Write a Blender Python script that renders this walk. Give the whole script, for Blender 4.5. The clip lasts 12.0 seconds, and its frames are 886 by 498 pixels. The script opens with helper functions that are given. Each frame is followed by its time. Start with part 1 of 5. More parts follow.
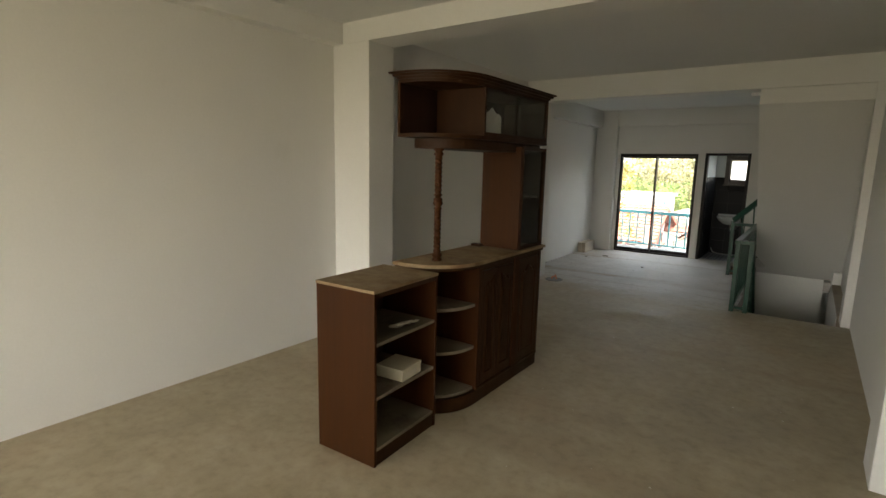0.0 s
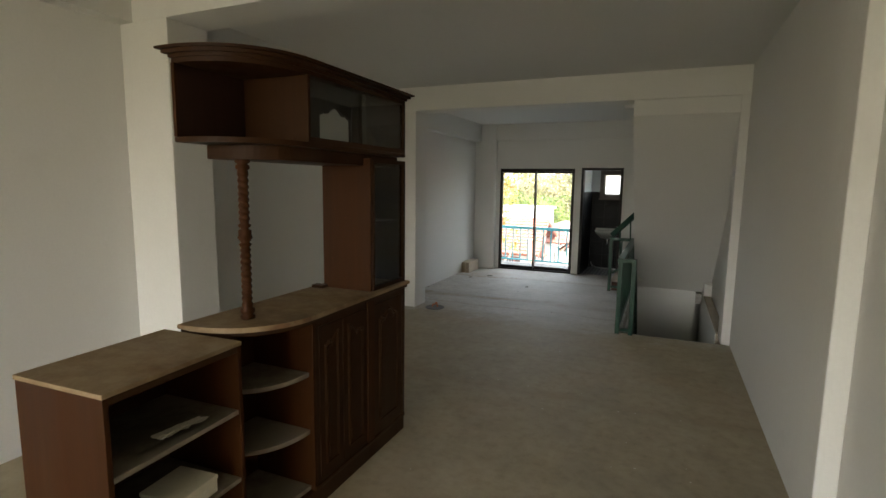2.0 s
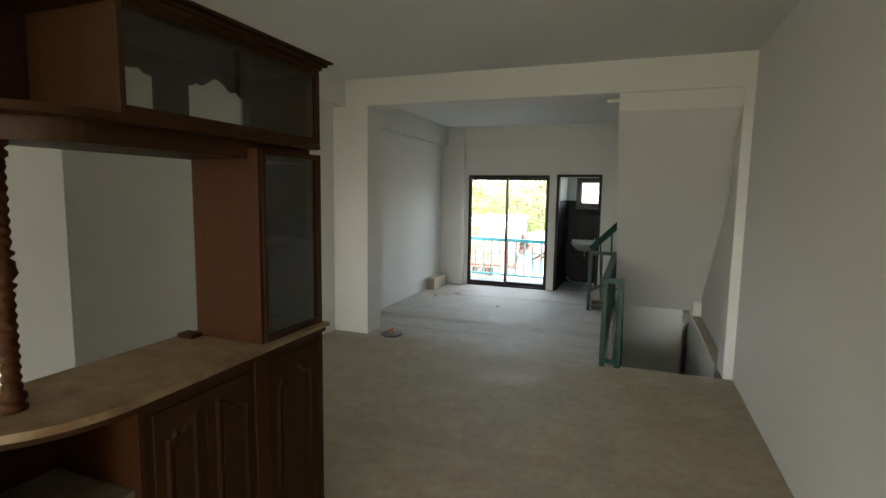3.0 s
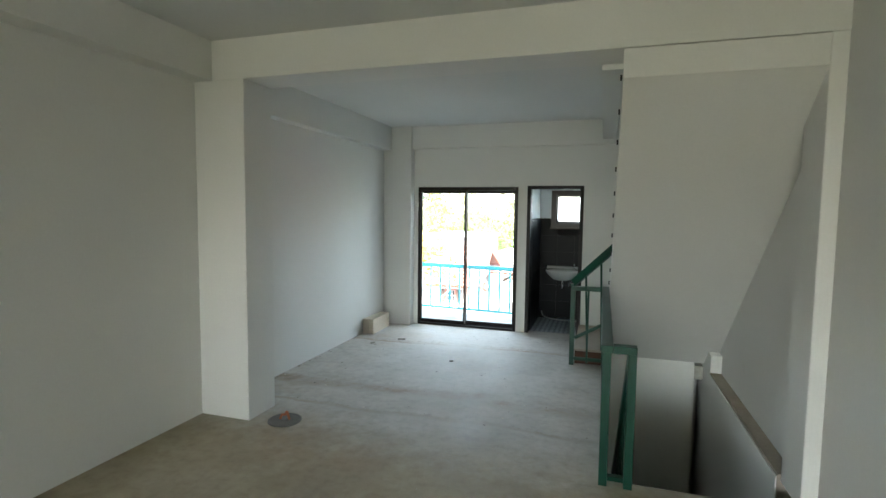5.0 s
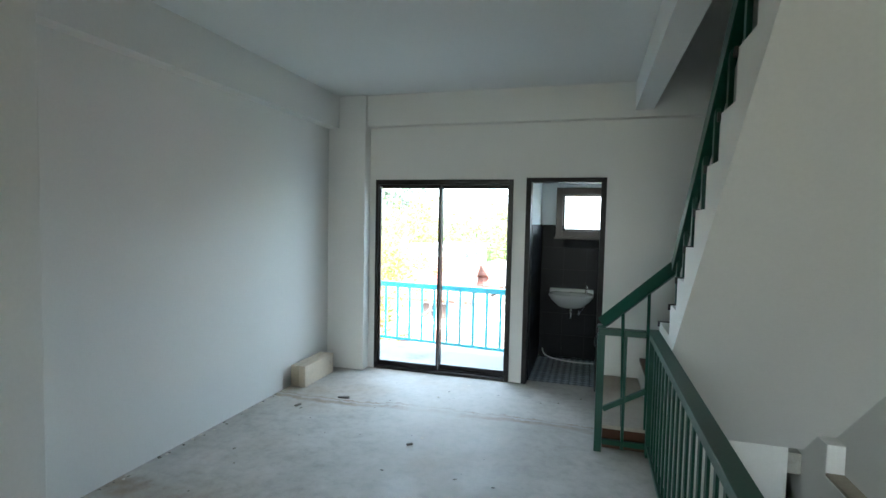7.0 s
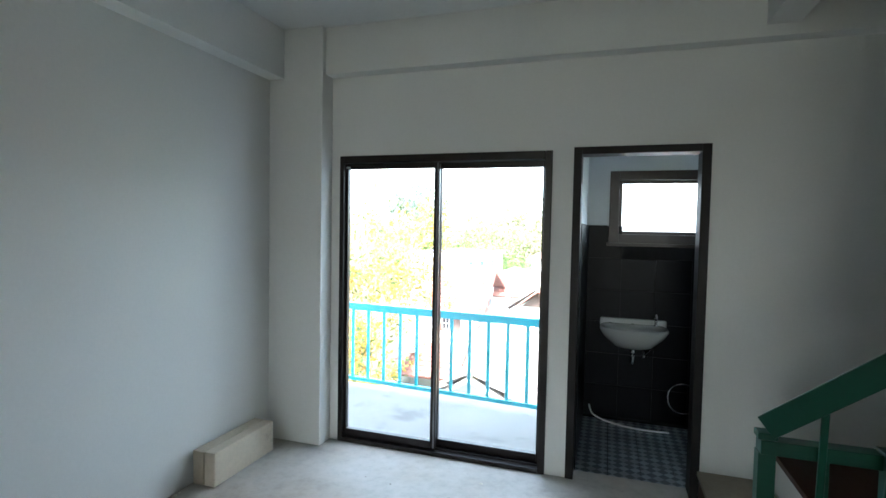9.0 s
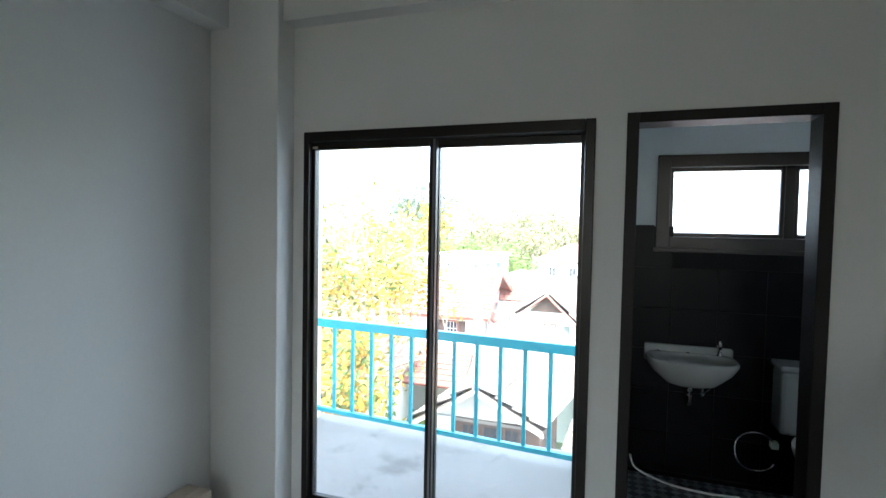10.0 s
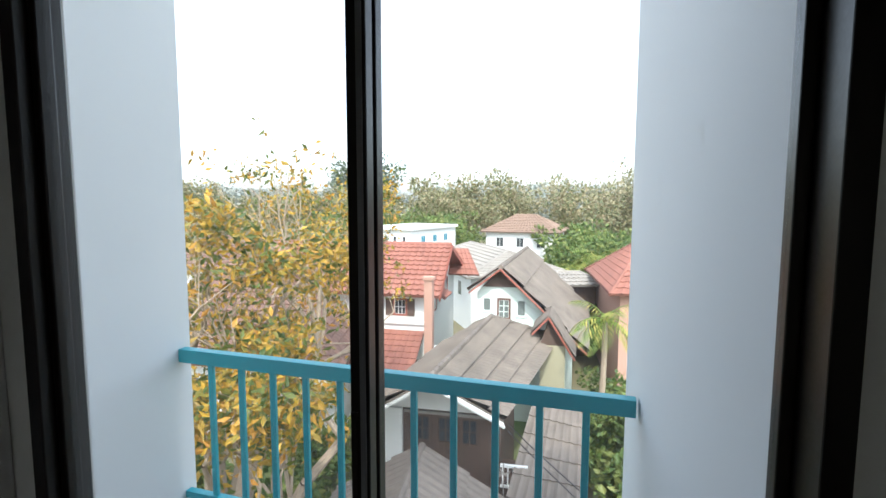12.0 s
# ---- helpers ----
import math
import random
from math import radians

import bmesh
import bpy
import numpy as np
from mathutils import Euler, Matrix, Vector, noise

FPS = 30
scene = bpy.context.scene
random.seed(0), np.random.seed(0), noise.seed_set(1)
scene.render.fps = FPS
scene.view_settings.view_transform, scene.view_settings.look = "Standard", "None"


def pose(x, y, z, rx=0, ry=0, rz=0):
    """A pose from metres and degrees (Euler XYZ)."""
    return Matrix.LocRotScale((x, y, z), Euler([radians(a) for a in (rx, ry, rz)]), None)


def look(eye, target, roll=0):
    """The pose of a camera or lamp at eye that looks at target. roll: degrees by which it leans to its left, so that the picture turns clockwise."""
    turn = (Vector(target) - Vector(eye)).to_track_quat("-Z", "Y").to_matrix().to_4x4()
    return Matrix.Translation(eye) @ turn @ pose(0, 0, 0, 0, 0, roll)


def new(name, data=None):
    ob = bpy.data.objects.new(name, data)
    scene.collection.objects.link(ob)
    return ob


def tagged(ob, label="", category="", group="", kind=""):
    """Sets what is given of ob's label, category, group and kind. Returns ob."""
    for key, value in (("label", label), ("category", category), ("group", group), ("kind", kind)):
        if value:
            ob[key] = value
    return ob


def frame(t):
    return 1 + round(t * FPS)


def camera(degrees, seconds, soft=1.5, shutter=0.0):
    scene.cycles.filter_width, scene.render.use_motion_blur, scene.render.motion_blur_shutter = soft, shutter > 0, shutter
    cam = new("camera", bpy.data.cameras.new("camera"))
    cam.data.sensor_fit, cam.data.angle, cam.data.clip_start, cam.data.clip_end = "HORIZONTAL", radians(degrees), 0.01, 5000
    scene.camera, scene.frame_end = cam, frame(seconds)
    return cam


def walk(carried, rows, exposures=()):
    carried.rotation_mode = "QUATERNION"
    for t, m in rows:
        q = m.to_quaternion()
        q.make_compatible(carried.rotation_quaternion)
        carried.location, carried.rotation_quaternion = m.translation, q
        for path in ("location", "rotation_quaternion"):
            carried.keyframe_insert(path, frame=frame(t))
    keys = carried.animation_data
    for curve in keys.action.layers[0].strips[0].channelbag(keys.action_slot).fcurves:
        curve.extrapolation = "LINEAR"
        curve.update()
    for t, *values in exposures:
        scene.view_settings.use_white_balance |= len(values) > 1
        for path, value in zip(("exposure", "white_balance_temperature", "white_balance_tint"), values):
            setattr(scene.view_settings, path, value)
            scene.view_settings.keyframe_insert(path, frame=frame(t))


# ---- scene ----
cam = camera(82.4, 12.0)
PATH = [
    (0, (3.738, 1.277, 1.685), (2.586, 2.879, 1.358), 1.3),
    (0.5, (3.77, 1.287, 1.666), (2.738, 2.971, 1.349), 0.9),
    (1, (3.7, 1.472, 1.662), (2.743, 3.201, 1.354), 0.9),
    (1.5, (3.662, 1.793, 1.679), (2.79, 3.57, 1.396), 0.7),
    (2, (3.523, 2.209, 1.697), (2.73, 4.027, 1.439), 0.8),
    (2.5, (3.465, 2.684, 1.691), (2.719, 4.524, 1.452), 1.0),
    (3, (3.332, 3.145, 1.67), (2.631, 5.005, 1.45), 0.9),
    (5, (3.059, 5.072, 1.669), (2.457, 6.973, 1.517), 0.7),
    (5.5, (2.953, 5.568, 1.631), (2.374, 7.478, 1.502), 0.7),
    (6, (2.898, 6.096, 1.624), (2.332, 8.011, 1.51), 0.9),
    (6.5, (2.787, 6.559, 1.596), (2.234, 8.478, 1.487), 1.0),
    (7, (2.681, 7.06, 1.581), (2.119, 8.976, 1.471), 1.2),
    (9, (2.272, 8.858, 1.52), (1.651, 10.757, 1.436), 1.1),
    (9.5, (2.154, 9.322, 1.508), (1.512, 11.214, 1.429), 0.9),
    (10, (2.023, 9.722, 1.515), (1.383, 11.616, 1.436), 1.1),
    (10.5, (1.884, 10.171, 1.514), (1.277, 12.074, 1.423), 1.0),
    (11, (1.794, 10.569, 1.503), (1.235, 12.487, 1.402), 0.7),
    (11.5, (1.654, 10.889, 1.491), (1.154, 12.821, 1.369), 0.5),
    (12, (1.518, 11.203, 1.491), (1.087, 13.147, 1.303), 0.1),
]
walk(cam, [(t, look(eye, target, roll)) for t, eye, target, roll in PATH],
     [(0, 3.92, 7150, 8), (1.5, 3.82, 6950, 8), (3, 4.38, 6600, 4), (5, 4.87, 6050, 0), (7, 4.86, 5600, -1), (9, 4.55, 5650, 2), (10, 4.2, 5700, 4), (11, 3.3, 5800, 5), (11.5, 2.85, 5900, 6), (12, 2.1, 6050, 6)])

# ---- world, sun, large lights ----
world = bpy.data.worlds.new("sky")
scene.world = world
world.use_nodes = True
wn = world.node_tree
wn.nodes.clear()
sky = wn.nodes.new("ShaderNodeTexSky")
sky.sky_type = "NISHITA"
sky.sun_disc = False
sky.sun_elevation = radians(52)
sky.sun_rotation = radians(167)
sky.air_density, sky.dust_density, sky.ozone_density = 1.0, 2.5, 1.0
wbg = wn.nodes.new("ShaderNodeBackground")
wbg.inputs["Strength"].default_value = 0.15
wout = wn.nodes.new("ShaderNodeOutputWorld")
haze = wn.nodes.new("ShaderNodeHueSaturation")
haze.inputs["Saturation"].default_value = 0.4
wn.links.new(sky.outputs[0], haze.inputs["Color"])
wn.links.new(haze.outputs[0], wbg.inputs[0])
wn.links.new(wbg.outputs[0], wout.inputs[0])

sun_data = bpy.data.lights.new("sun", "SUN")
sun_data.energy, sun_data.angle, sun_data.color = 1.1, radians(1.5), (1.0, 0.93, 0.82)
sun = new("sun", sun_data)
sun.matrix_world = look((9, -40, 50), (0, 0, 0))


def area(name, eye, target, sx, sy, watts, color):
    d = bpy.data.lights.new(name, "AREA")
    d.shape, d.size, d.size_y, d.energy, d.color = "RECTANGLE", sx, sy, watts, color
    ob = new(name, d)
    ob.matrix_world = look(eye, target)
    return ob


# daylight of the street front, in the opening of the front window
area("front_window_light", (2.1, -2.55, 1.6), (2.1, 3.0, 1.2), 3.4, 1.9, 1.95, (1.0, 0.86, 0.68))


# ---- materials ----
def nodes_of(name):
    m = bpy.data.materials.new(name)
    m.use_nodes = True
    t = m.node_tree
    return m, t, t.nodes["Principled BSDF"]


def link(t, a, b):
    t.links.new(a, b)


def noise_node(t, scale, detail=4.0, rough=0.55, coord=None, stretch=None):
    n = t.nodes.new("ShaderNodeTexNoise")
    n.inputs["Scale"].default_value, n.inputs["Detail"].default_value, n.inputs["Roughness"].default_value = scale, detail, rough
    c = coord or t.nodes.new("ShaderNodeTexCoord").outputs["Object"]
    if stretch:
        mp = t.nodes.new("ShaderNodeMapping")
        mp.inputs["Scale"].default_value = stretch
        link(t, c, mp.inputs[0])
        c = mp.outputs[0]
    link(t, c, n.inputs["Vector"])
    return n.outputs["Fac"]


def ramp(t, fac, stops):
    r = t.nodes.new("ShaderNodeValToRGB")
    el = r.color_ramp.elements
    while len(el) < len(stops):
        el.new(0.5)
    for e, (p, c) in zip(el, stops):
        e.position, e.color = p, (*c, 1) if len(c) == 3 else c
    link(t, fac, r.inputs[0])
    return r.outputs[0]


def mixc(t, fac, a, b, mode="MIX"):
    m = t.nodes.new("ShaderNodeMix")
    m.data_type, m.blend_type = "RGBA", mode
    if isinstance(fac, float):
        m.inputs[0].default_value = fac
    else:
        link(t, fac, m.inputs[0])
    for i, v in ((6, a), (7, b)):
        if isinstance(v, tuple):
            m.inputs[i].default_value = (*v, 1)
        else:
            link(t, v, m.inputs[i])
    return m.outputs[2]


def bump(t, bsdf, height, strength, distance):
    b = t.nodes.new("ShaderNodeBump")
    b.inputs["Strength"].default_value, b.inputs["Distance"].default_value = strength, distance
    link(t, height, b.inputs["Height"])
    link(t, b.outputs[0], bsdf.inputs["Normal"])


def spread(c, k):
    return tuple(min(1, v * k) for v in c)


def surface(name, base, rough=0.6, metal=0.0, big=1.2, fine=40.0, vary=0.15, relief=0.15, depth=0.002, stretch=None, stain=None, per_object=0.0, spec=0.5):
    """A painted or raw surface with coarse and fine variation, fine relief and uneven gloss."""
    m, t, b = nodes_of(name)
    big_n = noise_node(t, big, 5.0, 0.6, stretch=stretch)
    fine_n = noise_node(t, fine, 4.0, 0.6, stretch=stretch)
    c = ramp(t, big_n, [(0.3, spread(base, 1 - vary)), (0.7, spread(base, 1 + vary * 0.6))])
    c = mixc(t, 0.35, c, ramp(t, fine_n, [(0.3, spread(base, 1 - vary * 1.2)), (0.7, spread(base, 1 + vary))]))
    if stain:
        s = noise_node(t, stain[1], 6.0, 0.65)
        c = mixc(t, ramp(t, s, [(stain[2], (0, 0, 0)), (stain[2] + 0.12, (1, 1, 1))]), c, stain[0])
    if per_object:
        oi = t.nodes.new("ShaderNodeObjectInfo")
        c = mixc(t, 1.0, c, ramp(t, oi.outputs["Random"], [(0.0, (1 - per_object,) * 3), (1.0, (1.0,) * 3)]), "MULTIPLY")
    link(t, c, b.inputs["Base Color"])
    r = t.nodes.new("ShaderNodeMapRange")
    r.inputs["To Min"].default_value, r.inputs["To Max"].default_value = max(0.02, rough - 0.1), min(1.0, rough + 0.1)
    link(t, fine_n, r.inputs["Value"])
    link(t, r.outputs[0], b.inputs["Roughness"])
    b.inputs["Metallic"].default_value = metal
    b.inputs["Specular IOR Level"].default_value = spec
    if relief:
        bump(t, b, fine_n, relief, depth)
    return m


M_wall = surface("wall_paint", (0.74, 0.73, 0.70), 0.75, big=0.5, fine=60, vary=0.05, relief=0.12, depth=0.001, stain=((0.68, 0.67, 0.63), 0.8, 0.66))
M_wall_outer = surface("outer_wall_paint", (0.78, 0.79, 0.80), 0.8, big=0.8, fine=50, vary=0.05, relief=0.2, depth=0.002, stain=((0.62, 0.62, 0.60), 1.6, 0.64))
M_ceiling = surface("ceiling_paint", (0.72, 0.72, 0.70), 0.85, big=0.4, fine=50, vary=0.05, relief=0.1, depth=0.001)


def concrete_floor():
    """Bare screed: brown and dusty by the street, pale grey by the balcony, with smears of removed partitions."""
    m, t, b = nodes_of("floor_concrete")
    co = t.nodes.new("ShaderNodeTexCoord").outputs["Object"]
    sep = t.nodes.new("ShaderNodeSeparateXYZ")
    link(t, co, sep.inputs[0])
    n1 = noise_node(t, 0.7, 6.0, 0.6, co)
    n2 = noise_node(t, 2.6, 9.0, 0.68, co)
    n4 = noise_node(t, 13.0, 6.0, 0.65, co)
    n3 = noise_node(t, 70.0, 4.0, 0.7, co)

    def math_node(op, a, k, add=None):
        d = t.nodes.new("ShaderNodeMath")
        d.operation = op
        link(t, a, d.inputs[0])
        if isinstance(k, (int, float)):
            d.inputs[1].default_value = k
        else:
            link(t, k, d.inputs[1])
        if add is not None:
            link(t, add, d.inputs[2])
        return d.outputs[0]

    tan = ramp(t, n2, [(0.25, (0.28, 0.235, 0.155)), (0.5, (0.37, 0.315, 0.22)), (0.75, (0.44, 0.385, 0.285))])
    grey = ramp(t, n2, [(0.25, (0.30, 0.275, 0.24)), (0.45, (0.44, 0.415, 0.375)), (0.75, (0.55, 0.53, 0.495))])
    edge = math_node("MULTIPLY_ADD", n2, 0.9, sep.outputs["Y"])
    mr = t.nodes.new("ShaderNodeMapRange")
    mr.inputs["From Min"].default_value, mr.inputs["From Max"].default_value = 8.45, 9.15
    link(t, edge, mr.inputs["Value"])
    c = mixc(t, mr.outputs[0], tan, grey)
    c = mixc(t, ramp(t, n1, [(0.52, (0, 0, 0)), (0.72, (0.5,) * 3)]), c, (0.38, 0.27, 0.17))
    c = mixc(t, ramp(t, n1, [(0.28, (0.45,) * 3), (0.42, (0, 0, 0))]), c, (0.24, 0.22, 0.18))
    # brown smears left by partitions, across the room
    wob = math_node("MULTIPLY_ADD", n1, 0.5, sep.outputs["Y"])
    wob = math_node("MULTIPLY_ADD", n4, 0.12, wob)
    for y0, w, k0 in ((9.62, 0.16, 0.8), (9.12, 0.05, 0.5), (11.28, 0.055, 0.8), (11.36, 0.02, 0.9), (6.5, 0.12, 0.4), (4.2, 0.2, 0.45)):
        a = math_node("ABSOLUTE", math_node("SUBTRACT", wob, y0), 0)
        f = t.nodes.new("ShaderNodeMapRange")
        f.inputs["From Min"].default_value, f.inputs["From Max"].default_value = w, w * 0.25
        f.inputs["To Max"].default_value = k0
        link(t, a, f.inputs["Value"])
        k = math_node("MULTIPLY", f.outputs[0], ramp(t, n2, [(0.38, (0.1,) * 3), (0.58, (1, 1, 1))]))
        c = mixc(t, k, c, (0.28, 0.215, 0.15))
    # mottling, pits and pale specks
    c = mixc(t, 0.4, c, mixc(t, 1.0, c, ramp(t, n4, [(0.3, (0.62,) * 3), (0.5, (1.0,) * 3), (0.75, (1.22,) * 3)]), "MULTIPLY"))
    c = mixc(t, ramp(t, n3, [(0.66, (0, 0, 0)), (0.76, (0.45,) * 3)]), c, (0.56, 0.53, 0.47))
    c = mixc(t, ramp(t, n3, [(0.24, (0.5,) * 3), (0.32, (0, 0, 0))]), c, (0.17, 0.15, 0.12))
    link(t, c, b.inputs["Base Color"])
    link(t, ramp(t, n2, [(0.33, (0.55,) * 3), (0.6, (0.9,) * 3)]), b.inputs["Roughness"])
    b.inputs["Specular IOR Level"].default_value = 0.35
    h = mixc(t, 0.5, n4, n2)
    bump(t, b, h, 0.45, 0.008)
    return m


M_floor = concrete_floor()
M_balcony_floor = surface("balcony_concrete", (0.22, 0.21, 0.195), 0.8, big=1.5, fine=30, vary=0.2, relief=0.4, depth=0.004, stain=((0.13, 0.125, 0.115), 2.2, 0.55))


def wood(name, base, rough=0.38, along=(1, 1, 0.06), dust=None):
    m, t, b = nodes_of(name)
    co = t.nodes.new("ShaderNodeTexCoord").outputs["Object"]
    g = noise_node(t, 38.0, 6.0, 0.65, co, stretch=along)
    g2 = noise_node(t, 5.0, 4.0, 0.6, co, stretch=along)
    c = ramp(t, g, [(0.3, spread(base, 0.74)), (0.55, base), (0.75, spread(base, 1.22))])
    c = mixc(t, 0.5, c, ramp(t, g2, [(0.3, spread(base, 0.7)), (0.7, spread(base, 1.25))]))
    if dust:
        d = noise_node(t, 3.5, 7.0, 0.7, co)
        c = mixc(t, ramp(t, d, [(dust[1], (0.15,) * 3), (dust[1] + 0.25, (0.95,) * 3)]), c, dust[0])
    scuff = noise_node(t, 22.0, 3.0, 0.5, co)
    c = mixc(t, ramp(t, scuff, [(0.73, (0, 0, 0)), (0.77, (0.6,) * 3)]), c, spread(base, 1.7))
    link(t, c, b.inputs["Base Color"])
    link(t, ramp(t, g2, [(0.3, (rough - 0.08,) * 3), (0.7, (rough + 0.15,) * 3)]), b.inputs["Roughness"])
    b.inputs["Specular IOR Level"].default_value = 0.16
    bump(t, b, g, 0.15, 0.001)
    return m


M_wood = wood("dark_stained_wood", (0.034, 0.0130, 0.0038), 0.45)
M_wood_red = wood("reddish_stained_wood", (0.042, 0.0135, 0.0028), 0.48)
M_wood_in = wood("cabinet_inside_wood", (0.035, 0.016, 0.010), 0.5)
M_counter = wood("dusty_counter_top", (0.15, 0.08, 0.04), 0.6, (0.08, 1, 1), ((0.29, 0.22, 0.135), 0.36))
M_shelf_dust = wood("dusty_shelf", (0.07, 0.04, 0.026), 0.6, (0.08, 1, 1), ((0.19, 0.16, 0.12), 0.28))
M_stairwood = wood("worn_step_wood", (0.065, 0.026, 0.013), 0.45, (1, 0.06, 1))
M_green = surface("dark_green_paint", (0.004, 0.046, 0.027), 0.38, big=4, fine=80, vary=0.2, relief=0.1, depth=0.001, spec=0.35)
M_teal = surface("turquoise_paint", (0.022, 0.36, 0.44), 0.4, big=4, fine=80, vary=0.12, relief=0.1, depth=0.001, stain=((0.10, 0.30, 0.34), 6, 0.68))
M_alu = surface("dark_brown_aluminium", (0.013, 0.009, 0.007), 0.35, big=4, fine=120, vary=0.2, relief=0.05, depth=0.0005, spec=0.3)
M_alu_grey = surface("grey_seal_strip", (0.20, 0.20, 0.21), 0.4, big=6, fine=120, vary=0.1, relief=0.05)
M_frame_brown = surface("brown_window_frame", (0.024, 0.013, 0.008), 0.4, big=5, fine=90, vary=0.25, relief=0.1, depth=0.001, stretch=(1, 1, 0.2))
M_doorframe = surface("black_brown_door_frame", (0.012, 0.009, 0.008), 0.5, big=4, fine=90, vary=0.3, relief=0.1, depth=0.001, spec=0.25)
M_black_tile = surface("black_wall_tile", (0.0035, 0.0042, 0.0065), 0.35, big=2, fine=60, vary=0.3, relief=0.05, depth=0.0008, per_object=0.35, spec=0.1)
M_grout = surface("dark_grout", (0.006, 0.006, 0.007), 0.85, big=5, fine=80, vary=0.2)
M_wc_paint = surface("grey_blue_paint", (0.62, 0.66, 0.68), 0.7, big=0.7, fine=60, vary=0.05, relief=0.1, depth=0.001)
# White glaze set to mid grey: the wet room's shade is in the colour.
M_porcelain = surface("dimmed_white_porcelain", (0.36, 0.37, 0.36), 0.2, big=3, fine=60, vary=0.05, relief=0.0)
M_chrome = surface("chrome", (0.75, 0.75, 0.77), 0.12, metal=1.0, big=6, fine=90, vary=0.08, relief=0.0)
M_pvc = surface("white_plastic", (0.72, 0.72, 0.70), 0.4, big=5, fine=80, vary=0.06, relief=0.0)
M_block = surface("pale_timber_block", (0.56, 0.48, 0.37), 0.75, big=3, fine=45, vary=0.14, relief=0.3, depth=0.002, stain=((0.36, 0.30, 0.22), 4, 0.62))
M_carton = surface("cream_carton", (0.62, 0.57, 0.44), 0.7, big=4, fine=70, vary=0.1, relief=0.1)
M_ledge = surface("dusty_plaster", (0.36, 0.31, 0.25), 0.9, big=3, fine=50, vary=0.2, relief=0.3)
M_paper = surface("yellowed_paper", (0.62, 0.57, 0.47), 0.85, big=10, fine=90, vary=0.18, relief=0.3)
M_disc = surface("grey_dusty_metal", (0.16, 0.15, 0.14), 0.55, metal=0.3, big=8, fine=90, vary=0.25, relief=0.2)
M_terracotta = surface("orange_plastic", (0.50, 0.16, 0.07), 0.5, big=9, fine=80, vary=0.2, relief=0.1)
M_debris = surface("crumbled_mortar", (0.20, 0.18, 0.15), 0.9, big=12, fine=90, vary=0.3, relief=0.4, per_object=0.5)
M_nosing = surface("dark_step_edge", (0.03, 0.03, 0.03), 0.6, big=8, fine=90, vary=0.3, relief=0.2)


def floor_tile():
    """Patterned wet-room tile: light triangles on slate blue, one quarter-turned motif a tile."""
    m, t, b = nodes_of("patterned_floor_tile")
    co = t.nodes.new("ShaderNodeTexCoord").outputs["Object"]
    ch = t.nodes.new("ShaderNodeTexChecker")
    ch.inputs["Scale"].default_value = 20.0
    mp = t.nodes.new("ShaderNodeMapping")
    mp.inputs["Rotation"].default_value = (0, 0, radians(45))
    link(t, co, mp.inputs[0])
    link(t, mp.outputs[0], ch.inputs["Vector"])
    ch.inputs["Color1"].default_value = (0.34, 0.38, 0.42, 1)
    ch.inputs["Color2"].default_value = (0.07, 0.09, 0.12, 1)
    n = noise_node(t, 8.0, 5.0, 0.6, co)
    c = mixc(t, ramp(t, n, [(0.4, (0.1,) * 3), (0.7, (0.6,) * 3)]), ch.outputs["Color"], (0.15, 0.14, 0.13))
    link(t, c, b.inputs["Base Color"])
    b.inputs["Roughness"].default_value = 0.4
    return m


M_floor_tile = floor_tile()


def glass(name, tint=(1, 1, 1), gloss=0.06, dust=0.0):
    """Clear pane: mostly see-through, with a weak mirror reflection and a film of dust."""
    m = bpy.data.materials.new(name)
    m.use_nodes = True
    t = m.node_tree
    t.nodes.clear()
    out = t.nodes.new("ShaderNodeOutputMaterial")
    tr = t.nodes.new("ShaderNodeBsdfTransparent")
    tr.inputs[0].default_value = (*tint, 1)
    gl = t.nodes.new("ShaderNodeBsdfGlossy")
    gl.inputs["Roughness"].default_value = 0.02
    mx = t.nodes.new("ShaderNodeMixShader")
    mx.inputs[0].default_value = gloss
    link(t, tr.outputs[0], mx.inputs[1])
    link(t, gl.outputs[0], mx.inputs[2])
    last = mx
    if dust:
        film = t.nodes.new("ShaderNodeBsdfTranslucent")
        film.inputs[0].default_value = (0.85, 0.87, 0.9, 1)
        last = t.nodes.new("ShaderNodeMixShader")
        patchy = ramp(t, noise_node(t, 3.0, 5.0, 0.6), [(0.3, (dust * 0.7,) * 3), (0.7, (dust * 1.3,) * 3)])
        link(t, patchy, last.inputs[0])
        link(t, mx.outputs[0], last.inputs[1])
        link(t, film.outputs[0], last.inputs[2])
    link(t, last.outputs[0], out.inputs[0])
    return m


M_glass = glass("clear_door_glass", (0.94, 0.95, 0.952), 0.015, 0.016)
M_smoke = glass("smoky_cabinet_glass", (0.80, 0.81, 0.79), 0.08)


def frosted():
    m = bpy.data.materials.new("frosted_glass")
    m.use_nodes = True
    t = m.node_tree
    t.nodes.clear()
    out = t.nodes.new("ShaderNodeOutputMaterial")
    tl = t.nodes.new("ShaderNodeBsdfTranslucent")
    tl.inputs[0].default_value = (0.92, 0.94, 0.95, 1)
    tr = t.nodes.new("ShaderNodeBsdfTransparent")
    mx = t.nodes.new("ShaderNodeMixShader")
    mx.inputs[0].default_value = 0.6
    link(t, tl.outputs[0], mx.inputs[1])
    link(t, tr.outputs[0], mx.inputs[2])
    link(t, mx.outputs[0], out.inputs[0])
    return m


M_frosted = frosted()


